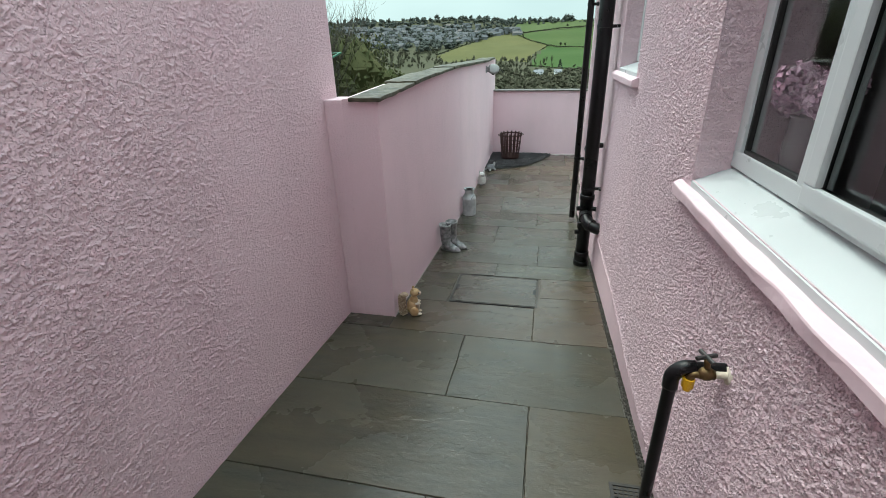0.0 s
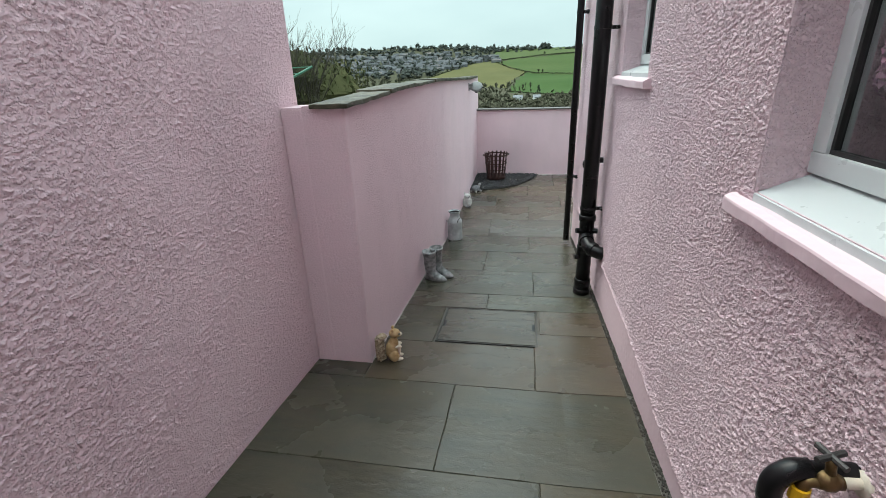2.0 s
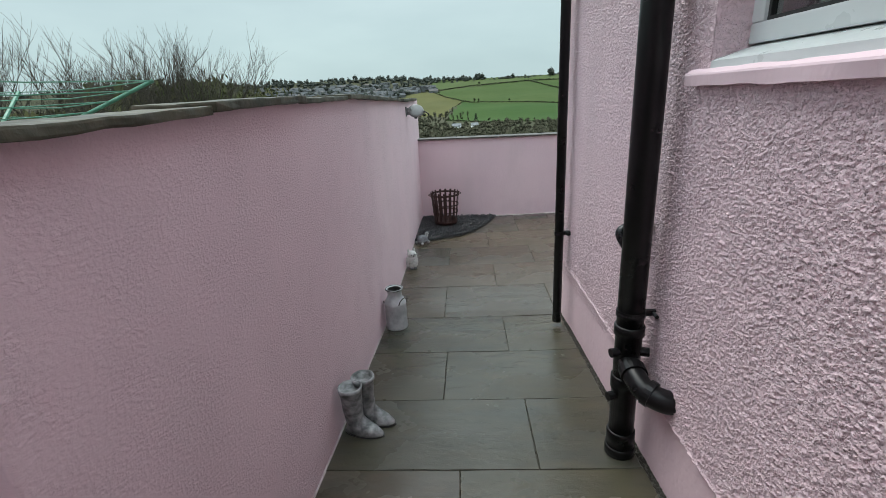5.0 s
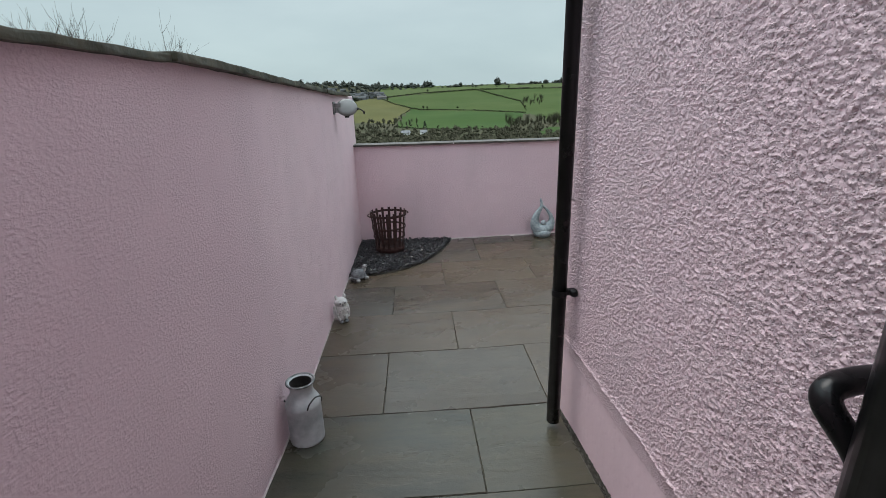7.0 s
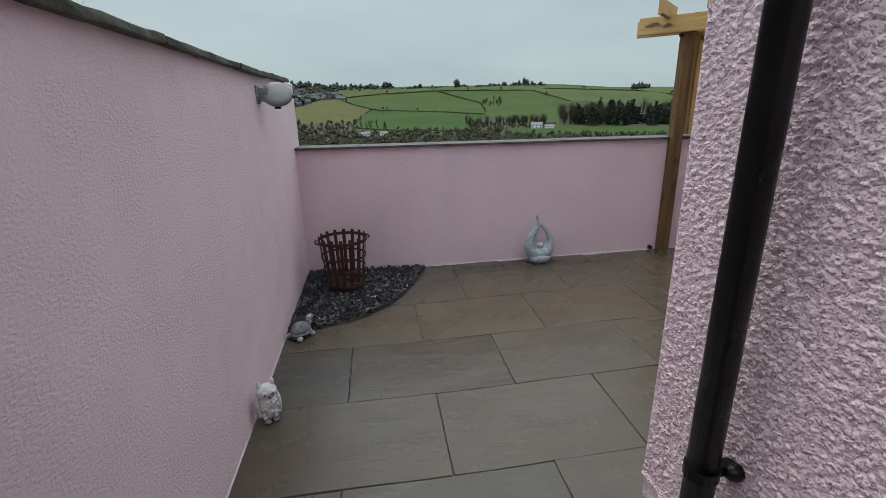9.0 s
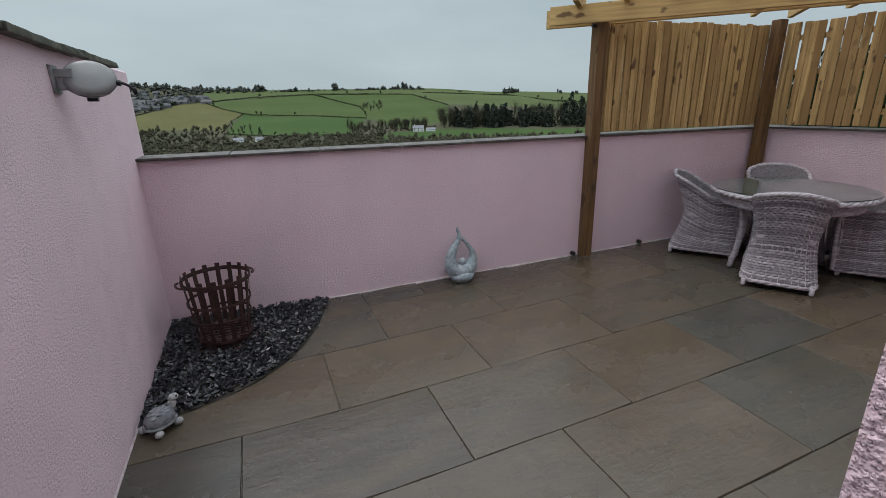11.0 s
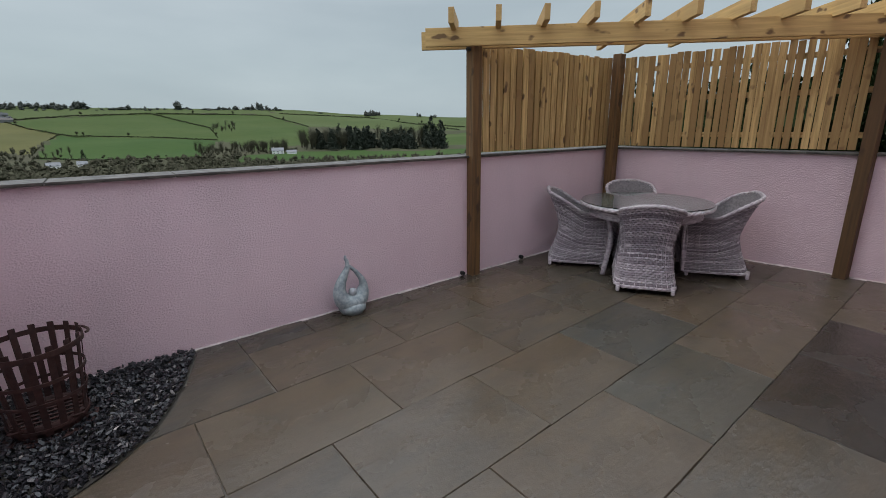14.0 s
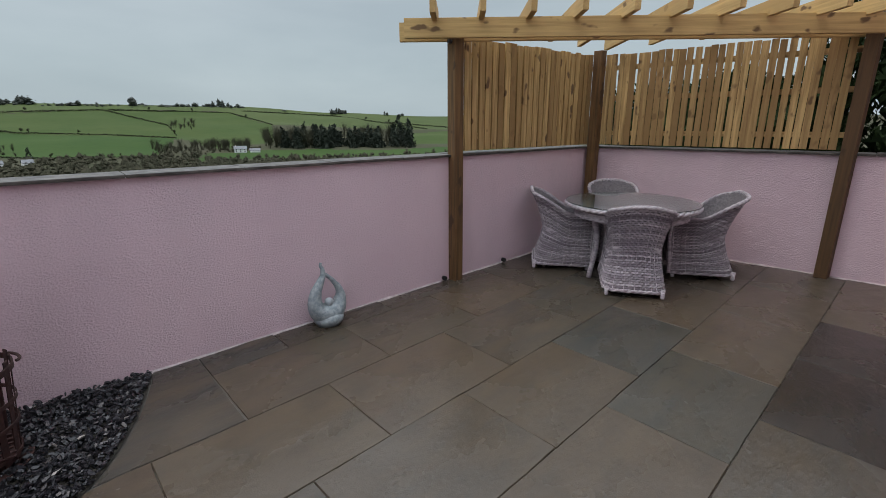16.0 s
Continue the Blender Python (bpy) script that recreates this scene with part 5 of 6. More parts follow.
def figure(name, m, lumps, materials, label, category):
    """A cast garden figure as one mesh."""
    bm = bmesh.new()
    for centre, size, mat, rough in lumps:
        before = set(bm.faces)
        blob(bm, centre, size, 3 if max(size) > 0.02 else 2, rough, 14)
        for f in set(bm.faces) - before:
            f.material_index = mat
            f.smooth = True
    me = bpy.data.meshes.new(name)
    bm.to_mesh(me)
    bm.free()
    for mm in materials:
        me.materials.append(mm)
    ob = new(name, me)
    ob.matrix_world = m
    return tagged(ob, label, category)


def squirrel():
    lumps = [((0.015, 0, 0.075), (0.046, 0.044, 0.078), 0, 0.06), ((0.03, 0, 0.13), (0.034, 0.034, 0.05), 0, 0.05), ((0.042, 0, 0.205), (0.040, 0.034, 0.034), 0, 0.05),
             ((0.074, 0, 0.197), (0.02, 0.018, 0.016), 1, 0), ((0.03, 0.022, 0.238), (0.010, 0.008, 0.016), 0, 0), ((0.03, -0.022, 0.238), (0.010, 0.008, 0.016), 0, 0),
             ((0.03, 0.038, 0.045), (0.036, 0.022, 0.044), 0, 0), ((0.03, -0.038, 0.045), (0.036, 0.022, 0.044), 0, 0), ((0.06, 0.024, 0.11), (0.026, 0.011, 0.012), 1, 0),
             ((0.06, -0.024, 0.11), (0.026, 0.011, 0.012), 1, 0), ((0.064, 0, 0.085), (0.014, 0.02, 0.05), 1, 0), ((0.062, 0.026, 0.014), (0.03, 0.015, 0.013), 1, 0), ((0.062, -0.026, 0.014), (0.03, 0.015, 0.013), 1, 0),
             ((0.074, 0.026, 0.212), (0.006, 0.006, 0.007), 2, 0), ((0.074, -0.026, 0.212), (0.006, 0.006, 0.007), 2, 0)]
    # thick ribbed tail, pale towards the tip
    for i in range(9):
        a = 0.10 * math.sin(i * 2.1)
        lumps.append(((-0.058 - 0.008 * math.sin(i * 0.4), 0.006 * a, 0.022 + i * 0.0185), (0.036 - 0.001 * i, 0.047 - 0.0018 * abs(i - 3), 0.0125), 3, 0.16))
        for k in range(5):
            b = math.pi * (0.55 + 0.9 * k / 4)
            lumps.append(((-0.058 + 0.033 * math.cos(b), 0.044 * math.sin(b), 0.022 + i * 0.0185), (0.010, 0.010, 0.009), 3, 0.1))
    lumps.append(((-0.046, 0, 0.186), (0.034, 0.036, 0.016), 3, 0.12))
    return figure("squirrel_figure", on_floor(-0.872, 2.865, 14) @ Matrix.Scale(0.93, 4), lumps, [FUR, CREAM, IRON, TAIL], "tan and cream resin squirrel figure by the wall", "garden ornament")


def owl():
    lumps = [((0, 0, 0.085), (0.052, 0.058, 0.088), 0, 0.08), ((0.004, 0, 0.17), (0.048, 0.054, 0.044), 0, 0.06), ((0.0, 0.036, 0.215), (0.012, 0.012, 0.022), 0, 0), ((0.0, -0.036, 0.215), (0.012, 0.012, 0.022), 0, 0),
             ((0.044, 0.02, 0.178), (0.012, 0.017, 0.017), 0, 0), ((0.044, -0.02, 0.178), (0.012, 0.017, 0.017), 0, 0), ((0.054, 0.02, 0.178), (0.005, 0.008, 0.008), 1, 0), ((0.054, -0.02, 0.178), (0.005, 0.008, 0.008), 1, 0),
             ((0.056, 0, 0.162), (0.008, 0.006, 0.012), 1, 0), ((0.0, 0.056, 0.085), (0.036, 0.012, 0.062), 0, 0.1), ((0.0, -0.056, 0.085), (0.036, 0.012, 0.062), 0, 0.1),
             ((0.044, 0.022, 0.012), (0.022, 0.018, 0.012), 1, 0), ((0.044, -0.022, 0.012), (0.022, 0.018, 0.012), 1, 0)]
    rnd = random.Random(3)
    for i in range(34):
        a = rnd.uniform(-1.5, 1.5)
        z = rnd.uniform(0.03, 0.13)
        lumps.append(((0.05 * math.cos(a), 0.056 * math.sin(a), z), (0.008, 0.010, 0.012), 0, 0))
    return figure("owl_figure", on_floor(-0.905, 7.165, -62), lumps, [WHITEWASH, CEMENT], "white cast stone owl figure against the wall", "garden ornament")


def tortoise():
    lumps = [((0, 0, 0.068), (0.088, 0.076, 0.060), 0, 0.05), ((0, 0, 0.046), (0.098, 0.084, 0.018), 0, 0.04), ((0.10, 0.012, 0.10), (0.028, 0.020, 0.034), 1, 0.05), ((0.118, 0.014, 0.134), (0.032, 0.024, 0.024), 1, 0.04),
             ((0.142, 0.016, 0.128), (0.014, 0.016, 0.012), 1, 0), ((0.126, 0.034, 0.144), (0.007, 0.006, 0.008), 2, 0), ((0.126, -0.008, 0.144), (0.007, 0.006, 0.008), 2, 0)]
    for sx, sy in ((1, 1), (1, -1), (-1, 1), (-1, -1)):
        lumps.append(((0.066 * sx, 0.066 * sy, 0.02), (0.026, 0.022, 0.022), 1, 0.05))
    for i in range(14):
        a = i * 2.4
        r = 0.02 + 0.05 * (i / 14)
        lumps.append(((r * math.cos(a), r * 0.86 * math.sin(a), 0.068 + 0.057 * math.sqrt(max(0, 1 - (r / 0.088) ** 2))), (0.017, 0.015, 0.0045), 0, 0))
    return figure("tortoise_figure", on_floor(-0.868, 8.075, 48) @ Matrix.Scale(0.86, 4), lumps, [CEMENT, PALE_CEMENT, IRON], "grey cast stone tortoise figure with a pale head", "garden ornament")


def boot_planter():
    b = thing("boot_planter", on_floor(-0.868, 4.37, -14) @ Matrix.Diagonal((0.98, 1.10, 0.78, 1)), "pair of grey zinc wellington boots as a planter", "planter")
    for s, shift in ((1, 0.012), (-1, -0.012)):
        bm = bmesh.new()
        rings = []
        prof = [(0.0, 0.115, 0.040, 0.045), (0.03, 0.115, 0.043, 0.045), (0.055, 0.10, 0.044, 0.035), (0.085, 0.065, 0.044, 0.012), (0.12, 0.052, 0.043, -0.008), (0.20, 0.054, 0.047, -0.012),
                (0.30, 0.060, 0.053, -0.014), (0.345, 0.063, 0.056, -0.014), (0.35, 0.067, 0.060, -0.014), (0.375, 0.067, 0.060, -0.014), (0.376, 0.058, 0.051, -0.014), (0.33, 0.054, 0.047, -0.014)]
        for z, rx, ry, cx in prof:
            ring = []
            for k in range(24):
                a = k * math.tau / 24
                x = cx + rx * math.cos(a)
                y = ry * math.sin(a) * (1 - 0.18 * max(0, -math.cos(a)) * (z < 0.06))
                dent = 0.004 * noise.noise(Vector((x * 20, y * 20 + s * 5, z * 18)))
                ring.append(bm.verts.new((x + dent, s * 0.047 + y + dent, z)))
            rings.append(ring)
        for r0, r1 in zip(rings, rings[1:]):
            for k in range(24):
                bm.faces.new((r0[k], r0[(k + 1) % 24], r1[(k + 1) % 24], r1[k]))
        bm.faces.new(rings[0][::-1])
        bm.faces.new(rings[-1])
        bmesh.ops.transform(bm, matrix=pose(shift, 0, 0), verts=bm.verts)
        boot = part("boot", bm, LEAD, b, "dull zinc boot", True)
        bm = bmesh.new()
        for z0, z1, grow in ((0.0, 0.016, 0.006),):
            lo, hi = [], []
            for k in range(24):
                a = k * math.tau / 24
                x, y = 0.045 + shift + (0.115 + grow) * math.cos(a), s * 0.047 + (0.040 + grow) * math.sin(a)
                lo.append(bm.verts.new((x, y, z0)))
                hi.append(bm.verts.new((x, y, z1)))
            for k in range(24):
                bm.faces.new((lo[k], lo[(k + 1) % 24], hi[(k + 1) % 24], hi[k]))
            bm.faces.new(lo[::-1]), bm.faces.new(hi)
        part("sole", bm, IRON, boot, "dark sole")
    return b


def milk_churn():
    c = thing("milk_churn", on_floor(-0.878, 5.735, -35) @ Matrix.Scale(0.88, 4), "small weathered zinc milk churn with a wire handle", "churn")
    prof = [(0.0, 0.0), (0.095, 0.0), (0.102, 0.008), (0.104, 0.02), (0.102, 0.03), (0.102, 0.245), (0.105, 0.255), (0.102, 0.268), (0.09, 0.295), (0.072, 0.322), (0.066, 0.345), (0.067, 0.385),
            (0.078, 0.398), (0.082, 0.405), (0.078, 0.410), (0.064, 0.398)]
    part("churn_body", lathe(prof, 36), GALV, c, smooth=True)
    # zinc inside takes the dark iron colour to stand in for shade in the mouth
    part("churn_mouth", lathe([(0.064, 0.398), (0.060, 0.35), (0.06, 0.2), (0.0, 0.19)], 36), IRON, c, "inside of the churn, coloured dark for its shade", True)
    bm = bmesh.new()
    ring = [(0.079 * math.cos(a * math.tau / 30), 0.079 * math.sin(a * math.tau / 30), 0.404) for a in range(30)]
    tube(bm, ring, 0.007, 8, True)
    part("churn_rim", bm, LEAD, c, "dark rolled rim", True)
    bm = bmesh.new()
    tube(bm, bend([(0.098, -0.055, 0.27), (0.112, -0.045, 0.31), (0.115, 0.0, 0.33), (0.112, 0.045, 0.31), (0.098, 0.055, 0.27)], 6), 0.0045, 8)
    part("churn_handle", bm, IRON, c, "dark wire handle")
    bm = bmesh.new()
    tube(bm, bend([(-0.098, -0.055, 0.27), (-0.108, -0.045, 0.25), (-0.112, 0.0, 0.235), (-0.108, 0.045, 0.25), (-0.098, 0.055, 0.27)], 6), 0.0045, 8)
    part("churn_handle", bm, IRON, c, "dark wire handle")
    return c


def line_reel():
    r = thing("washing_line_reel", pose(PAR_X, 8.24, 1.69), "grey retractable washing line reel on a wall bracket", "washing line")
    bm = bmesh.new()
    box(bm, 0.0, 0.012, -0.045, 0.035, -0.055, 0.06, 0.003)
    box(bm, 0.012, 0.075, -0.02, -0.012, -0.04, 0.045, 0.002)
    box(bm, 0.012, 0.075, 0.018, 0.026, -0.04, 0.045, 0.002)
    part("bracket", bm, LEAD, r, "grey wall bracket")
    shell = plain("grey_plastic", (0.19, 0.20, 0.195), (0.26, 0.27, 0.265), 4, 0.5)
    turn = pose(0.122, 0.02, 0.005, 62, 0, 10) @ Matrix.Scale(0.88, 4)
    disc = lathe([(0.0, -0.034), (0.07, -0.033), (0.088, -0.028), (0.098, -0.018), (0.101, -0.004), (0.101, 0.004), (0.098, 0.018), (0.088, 0.028), (0.07, 0.034), (0.0, 0.037)], 48)
    for v in disc.verts:
        k = abs(v.co.x) / 0.101
        v.co.x *= 1.12 if k > 0.5 else 1.0 + 0.24 * k
        v.co.y *= 0.94
    bmesh.ops.transform(disc, matrix=turn, verts=disc.verts)
    case = part("reel_case", disc, shell, r, "pale grey round case", True)
    seam = bmesh.new()
    tube(seam, [turn @ Vector((0.1135 * math.cos(a * math.tau / 48), 0.0955 * math.sin(a * math.tau / 48), 0.0)) for a in range(48)], 0.0028, 6, True)
    part("case_seam", seam, LEAD, case, "dark seam of the case")
    for y in (-0.028, 0.034):
        part("bracket_arm", boxed(0.010, 0.075, y - 0.004, y + 0.004, 0.012, 0.040, 0.002), shell, r, "pale grey bracket arm")
    bm = bmesh.new()
    tube(bm, bend([(0.218, 0.03, -0.005), (0.25, 0.03, -0.015), (0.275, 0.032, -0.035), (0.282, 0.03, -0.05)], 5), 0.006, 8)
    tube(bm, [(0.215, 0.03, -0.008), (0.235, 0.03, -0.012)], 0.013, 10)
    blob(bm, (0.282, 0.03, -0.045), (0.010, 0.008, 0.018), 2)
    part("line_hook", bm, BLACK, r, "black line hook")
    part("drain_nib", boxed(0.10, 0.14, 0.0, 0.03, -0.088, -0.070, 0.004), BLACK, r, "small dark nib")
    return r


room()
flower_vase()
inspection_cover()
soil_pipe()
rain_pipe()
garden_tap()
gully_pipe()
wall_gap()
squirrel()
boot_planter()
milk_churn()
owl()
tortoise()
line_reel()


# ---- things on the patio ----
def brazier():
    b = thing("fire_basket", pose(-0.585, 8.93, floor_z(-0.58, 8.93) + 0.035), "rusted iron strap fire basket on the slate bed", "brazier")
    r0, r1, h = 0.160, 0.205, 0.46
    n = 16
    for i in range(n):
        a = i * math.tau / n
        bm = bmesh.new()
        box(bm, -0.0025, 0.0025, -0.015, 0.015, 0.0, h + 0.022, 0.001)
        strap = part("strap", bm, RUST, b)
        tilt = math.atan((r1 - r0) / h)
        strap.matrix_local = pose(0, 0, 0, 0, 0, math.degrees(a)) @ pose(r0, 0, 0.0, 0, math.degrees(tilt), 0)
    for z, fat in ((0.035, 0.008), (0.18, 0.008), (0.29, 0.009), (h - 0.02, 0.014)):
        bm = bmesh.new()
        r = r0 + (r1 - r0) * z / h
        for grow in (0.006,):
            rings = []
            for k in range(48):
                a = k * math.tau / 48
                c, s = math.cos(a), math.sin(a)
                rings.append([bm.verts.new(((r + o) * c, (r + o) * s, z + q)) for o, q in ((grow, -fat), (grow + 0.005, -fat), (grow + 0.005, fat), (grow, fat))])
            for k in range(48):
                for j in range(4):
                    bm.faces.new((rings[k][j], rings[k][(j + 1) % 4], rings[(k + 1) % 48][(j + 1) % 4], rings[(k + 1) % 48][j]))
        part("hoop", bm, RUST, b)
    for s in (-1, 1):
        bm = bmesh.new()
        pts = [(s * (r1 + 0.006 + 0.03 * math.sin(t * math.pi)), 0.07 * math.cos(t * math.pi), h - 0.02 - 0.0 * t) for t in [i / 10 for i in range(11)]]
        tube(bm, pts, 0.007, 8)
        o = part("loop_handle", bm, RUST, b, "rusted loop handle")
        o.matrix_local = pose(0, 0, 0, 0, 0, 20)
    part("ash_drum", lathe([(0.150, 0.0), (0.160, 0.0), (0.166, 0.065), (0.161, 0.065), (0.150, 0.004)], 40), RUST, b, "rusted sheet at the foot of the basket", True)
    bm = bmesh.new()
    for i in range(7):
        box(bm, -0.15, 0.15, -0.13 + i * 0.043 - 0.007, -0.13 + i * 0.043 + 0.007, 0.05, 0.056)
    part("fire_grid", bm, RUST, b)
    part("ash_plate", lathe([(0.0, -0.03), (0.13, -0.03), (0.20, -0.022), (0.205, -0.012), (0.198, -0.014), (0.0, -0.02)], 36), RUST, b, "dark rusted plate", True)
    return b


def slate_bed():
    rnd = random.Random(21)
    bm = bmesh.new()
    steps = 26
    top, low = [], []
    for i in range(steps + 1):
        x = PAR_X + 1.19 * i / steps
        row = []
        for j in range(9):
            ya, yb = bed_edge(x), 9.425 - (x - PAR_X) * 0.051
            y = ya + (yb - ya) * j / 8
            row.append(bm.verts.new((x, y, floor_z(x, y) + 0.004 + 0.008 * noise.noise(Vector((x * 6, y * 6, 0))))))
        top.append(row)
    for i in range(steps):
        for j in range(8):
            bm.faces.new((top[i][j], top[i + 1][j], top[i + 1][j + 1], top[i][j + 1]))
    tagged(part("slate_bed", bm, GROUND_DARK), "dark bed under slate chippings in the patio corner", "gravel bed", kind="structure")
    verts, faces = [], []
    count = 0
    while count < 4600:
        x, y = rnd.uniform(PAR_X + 0.01, 0.205), rnd.uniform(8.1, 9.44)
        if not bed_edge(x) + 0.012 < y < 9.42 - (x - PAR_X) * 0.051:
            continue
        count += 1
        s = rnd.uniform(0.010, 0.024)
        shape = [Vector((s * math.cos(a) * rnd.uniform(0.7, 1.25), s * 0.5 * math.sin(a) * rnd.uniform(0.7, 1.2), 0)) for a in [k * math.tau / 6 + rnd.uniform(-0.3, 0.3) for k in range(6)]]
        m = pose(x, y, floor_z(x, y) + 0.006 + rnd.uniform(0, 0.024), rnd.gauss(0, 30), rnd.gauss(0, 30), rnd.uniform(0, 360))
        t = s * rnd.uniform(0.16, 0.34)
        base = len(verts)
        for z, k in ((-t, 0.95), (t, 0.88)):
            verts.extend(m @ Vector((p.x * k, p.y * k, z)) for p in shape)
        faces.append(tuple(base + k for k in range(5, -1, -1)))
        faces.append(tuple(base + 6 + k for k in range(6)))
        for k in range(6):
            faces.append((base + k, base + (k + 1) % 6, base + 6 + (k + 1) % 6, base + 6 + k))
    me = bpy.data.meshes.new("slate_chippings")
    me.from_pydata(verts, [], faces)
    m = Mat("slate_chippings", 0.36)
    i = m.island()
    col = m.ramp(i, (0.0, (0.005, 0.0055, 0.007)), (0.5, (0.014, 0.015, 0.018)), (0.9, (0.036, 0.037, 0.042)), (0.985, (0.075, 0.072, 0.07)), (1.0, (0.32, 0.30, 0.27)))
    m.colour(col).bump(m.noise(80, 3), 0.4, 0.002)
    me.materials.append(m.m)
    tagged(new("slate_chippings", me), "loose blue grey slate chippings", "gravel", kind="stuff")


def flame_ornament():
    o = thing("teardrop_ornament", on_floor(1.345, 9.205, 0), "grey blue teardrop garden ornament with an open middle", "garden ornament")
    # a thick loop, heavy at the foot, one side thinner than the other
    loop = ((-0.012, 0.395, 0.017), (-0.040, 0.340, 0.026), (-0.076, 0.265, 0.038), (-0.088, 0.185, 0.050), (-0.062, 0.110, 0.066), (0.0, 0.082, 0.078), (0.066, 0.112, 0.064),
            (0.098, 0.185, 0.040), (0.092, 0.255, 0.025), (0.058, 0.320, 0.017), (0.018, 0.372, 0.014))
    line = bend([(x, r, z) for x, z, r in loop] + [(loop[0][0], loop[0][2], loop[0][1])], 6)[:-1]
    bm = bmesh.new()
    tube(bm, [(1.14 * q.x, 0, q.z) for q in line], [1.08 * q.y for q in line], 20, True)
    for v in bm.verts:
        v.co.y *= 1.08
        v.co.z = max(v.co.z, 0.0)
    part("teardrop_body", bm, RESIN, o, smooth=True)
    bm = bmesh.new()
    tip = bend([(-0.034, 0, 0.35), (-0.022, 0, 0.395), (-0.020, 0, 0.435), (-0.034, 0, 0.465), (-0.030, 0, 0.488)], 6)
    tube(bm, tip, [0.022 - 0.013 * k / (len(tip) - 1) for k in range(len(tip))], 12)
    part("curled_tip", bm, RESIN, o, "curled tip", True)
    bm = bmesh.new()
    blob(bm, (0.004, -0.02, 0.178), (0.034, 0.034, 0.034), 3)
    part("ball", bm, plain("pale_glazed_ball", (0.30, 0.34, 0.36), (0.44, 0.48, 0.50), 12, 0.3), o, "pale glazed ball in the hollow", True)
    part("foot", lathe([(0.0, 0.0), (0.09, 0.0), (0.11, 0.03), (0.115, 0.06), (0.08, 0.10), (0.0, 0.10)], 28), RESIN, o, smooth=True)
    return o


def wicker_chair():
    c = thing("wicker_chair", pose(0, 0, 0), "whitewashed wicker tub chair pulled up to the round table", "chair", "chairs round the table")

    def shell(u, v):
        au = abs(u)
        arm = max(0.0, min(1.0, (au - 0.26) / 0.44))
        arm = arm * arm * (3 - 2 * arm)
        top = 0.772 - 0.185 * arm - 0.035 * min(1.0, au / 0.26) ** 2.5
        z = 0.046 + (top - 0.046) * v
        h = z / 0.758
        waist = 0.48
        flare = ((h - waist) / (1 - waist)) ** 1.5 if h > waist else ((waist - h) / waist) ** 1.4
        half = 0.208 + (0.070 if h > waist else 0.052) * flare
        rear = 0.195 + (0.125 if h > waist else 0.11) * flare
        front, r = 0.27, 0.15 - 0.05 * max(0.0, 1 - h / waist)
        across, arc, side = half - r, r * math.pi / 2, front + rear - r
        s = au * (across + arc + side)
        if s < across:
            x, y = s, -rear
        elif s < across + arc:
            a = (s - across) / r
            x, y = across + r * math.sin(a), -rear + r * (1 - math.cos(a))
        else:
            x, y = half, -rear + r + (s - across - arc)
        return Vector((-x if u < 0 else x, y, z))

    def normal(u, v):
        e = 0.01
        a = shell(min(1, u + e), v) - shell(max(-1, u - e), v)
        b = shell(u, min(1, v + e)) - shell(u, max(0, v - e))
        return a.cross(b).normalized()

    stakes, rows = 34, 36
    verts, faces = [], []
    for k in range(rows):
        v0 = (k + 0.09) / rows
        v1 = (k + 0.91) / rows
        base = len(verts)
        n = stakes * 2
        for i in range(n + 1):
            u = -1 + 2 * i / n
            off = 0.0065 * math.cos(math.pi * i / 1.0 + math.pi * k)
            nn = normal(u, (v0 + v1) / 2)
            for vv, bulge in ((v0, 0.0), ((v0 + v1) / 2, 0.004), (v1, 0.0)):
                verts.append(shell(u, vv) + nn * (off + bulge))
        for i in range(n):
            for j in range(2):
                a = base + i * 3 + j
                faces.append((a, a + 3, a + 4, a + 1))
    me = bpy.data.meshes.new("woven_shell")
    me.from_pydata(verts, [], faces)
    me.materials.append(WICKER)
    ob = new("woven_shell", me)
    ob.parent = c
    ob["kind"] = "stuff"
    bm = bmesh.new()
    for i in range(stakes + 1):
        u = -1 + 2 * i / stakes
        tube(bm, [shell(u, v / 8) for v in range(9)], 0.0032, 5)
    tagged(part("warp_cane", bm, WICKER, c, "upright cane of the weave"), kind="stuff")
    # inner lining so that the weave is not see-through; its dark colour paints the gaps' shade
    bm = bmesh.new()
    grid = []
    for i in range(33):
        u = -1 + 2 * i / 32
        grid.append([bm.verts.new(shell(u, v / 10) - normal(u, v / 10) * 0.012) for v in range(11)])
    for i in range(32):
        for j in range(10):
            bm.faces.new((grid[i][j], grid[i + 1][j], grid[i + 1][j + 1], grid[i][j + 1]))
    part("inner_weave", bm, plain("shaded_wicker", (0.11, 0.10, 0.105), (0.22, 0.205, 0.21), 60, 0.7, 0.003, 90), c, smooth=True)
    # braided rim
    line = [shell(-1 + 2 * i / 80, 1.0) for i in range(81)]
    bm = bmesh.new()
    for ph in (0.0, math.tau / 3, 2 * math.tau / 3):
        pts = []
        for i, p in enumerate(line):
            a = i * 1.15 + ph
            d = (line[min(80, i + 1)] - line[max(0, i - 1)]).normalized()
            s = d.cross(Vector((0, 0, 1))).normalized()
            t = s.cross(d)
            pts.append(p + s * 0.009 * math.cos(a) + t * 0.009 * math.sin(a))
        tube(bm, pts, 0.0110, 7)
    part("braided_rim", bm, WICKER, c, "thick braided rim", True)
    bm = bmesh.new()
    line = [shell(-1 + 2 * i / 60, 0.0) for i in range(61)]
    for ph in (0.0, math.pi):
        pts = []
        for i, p in enumerate(line):
            a = i * 1.3 + ph
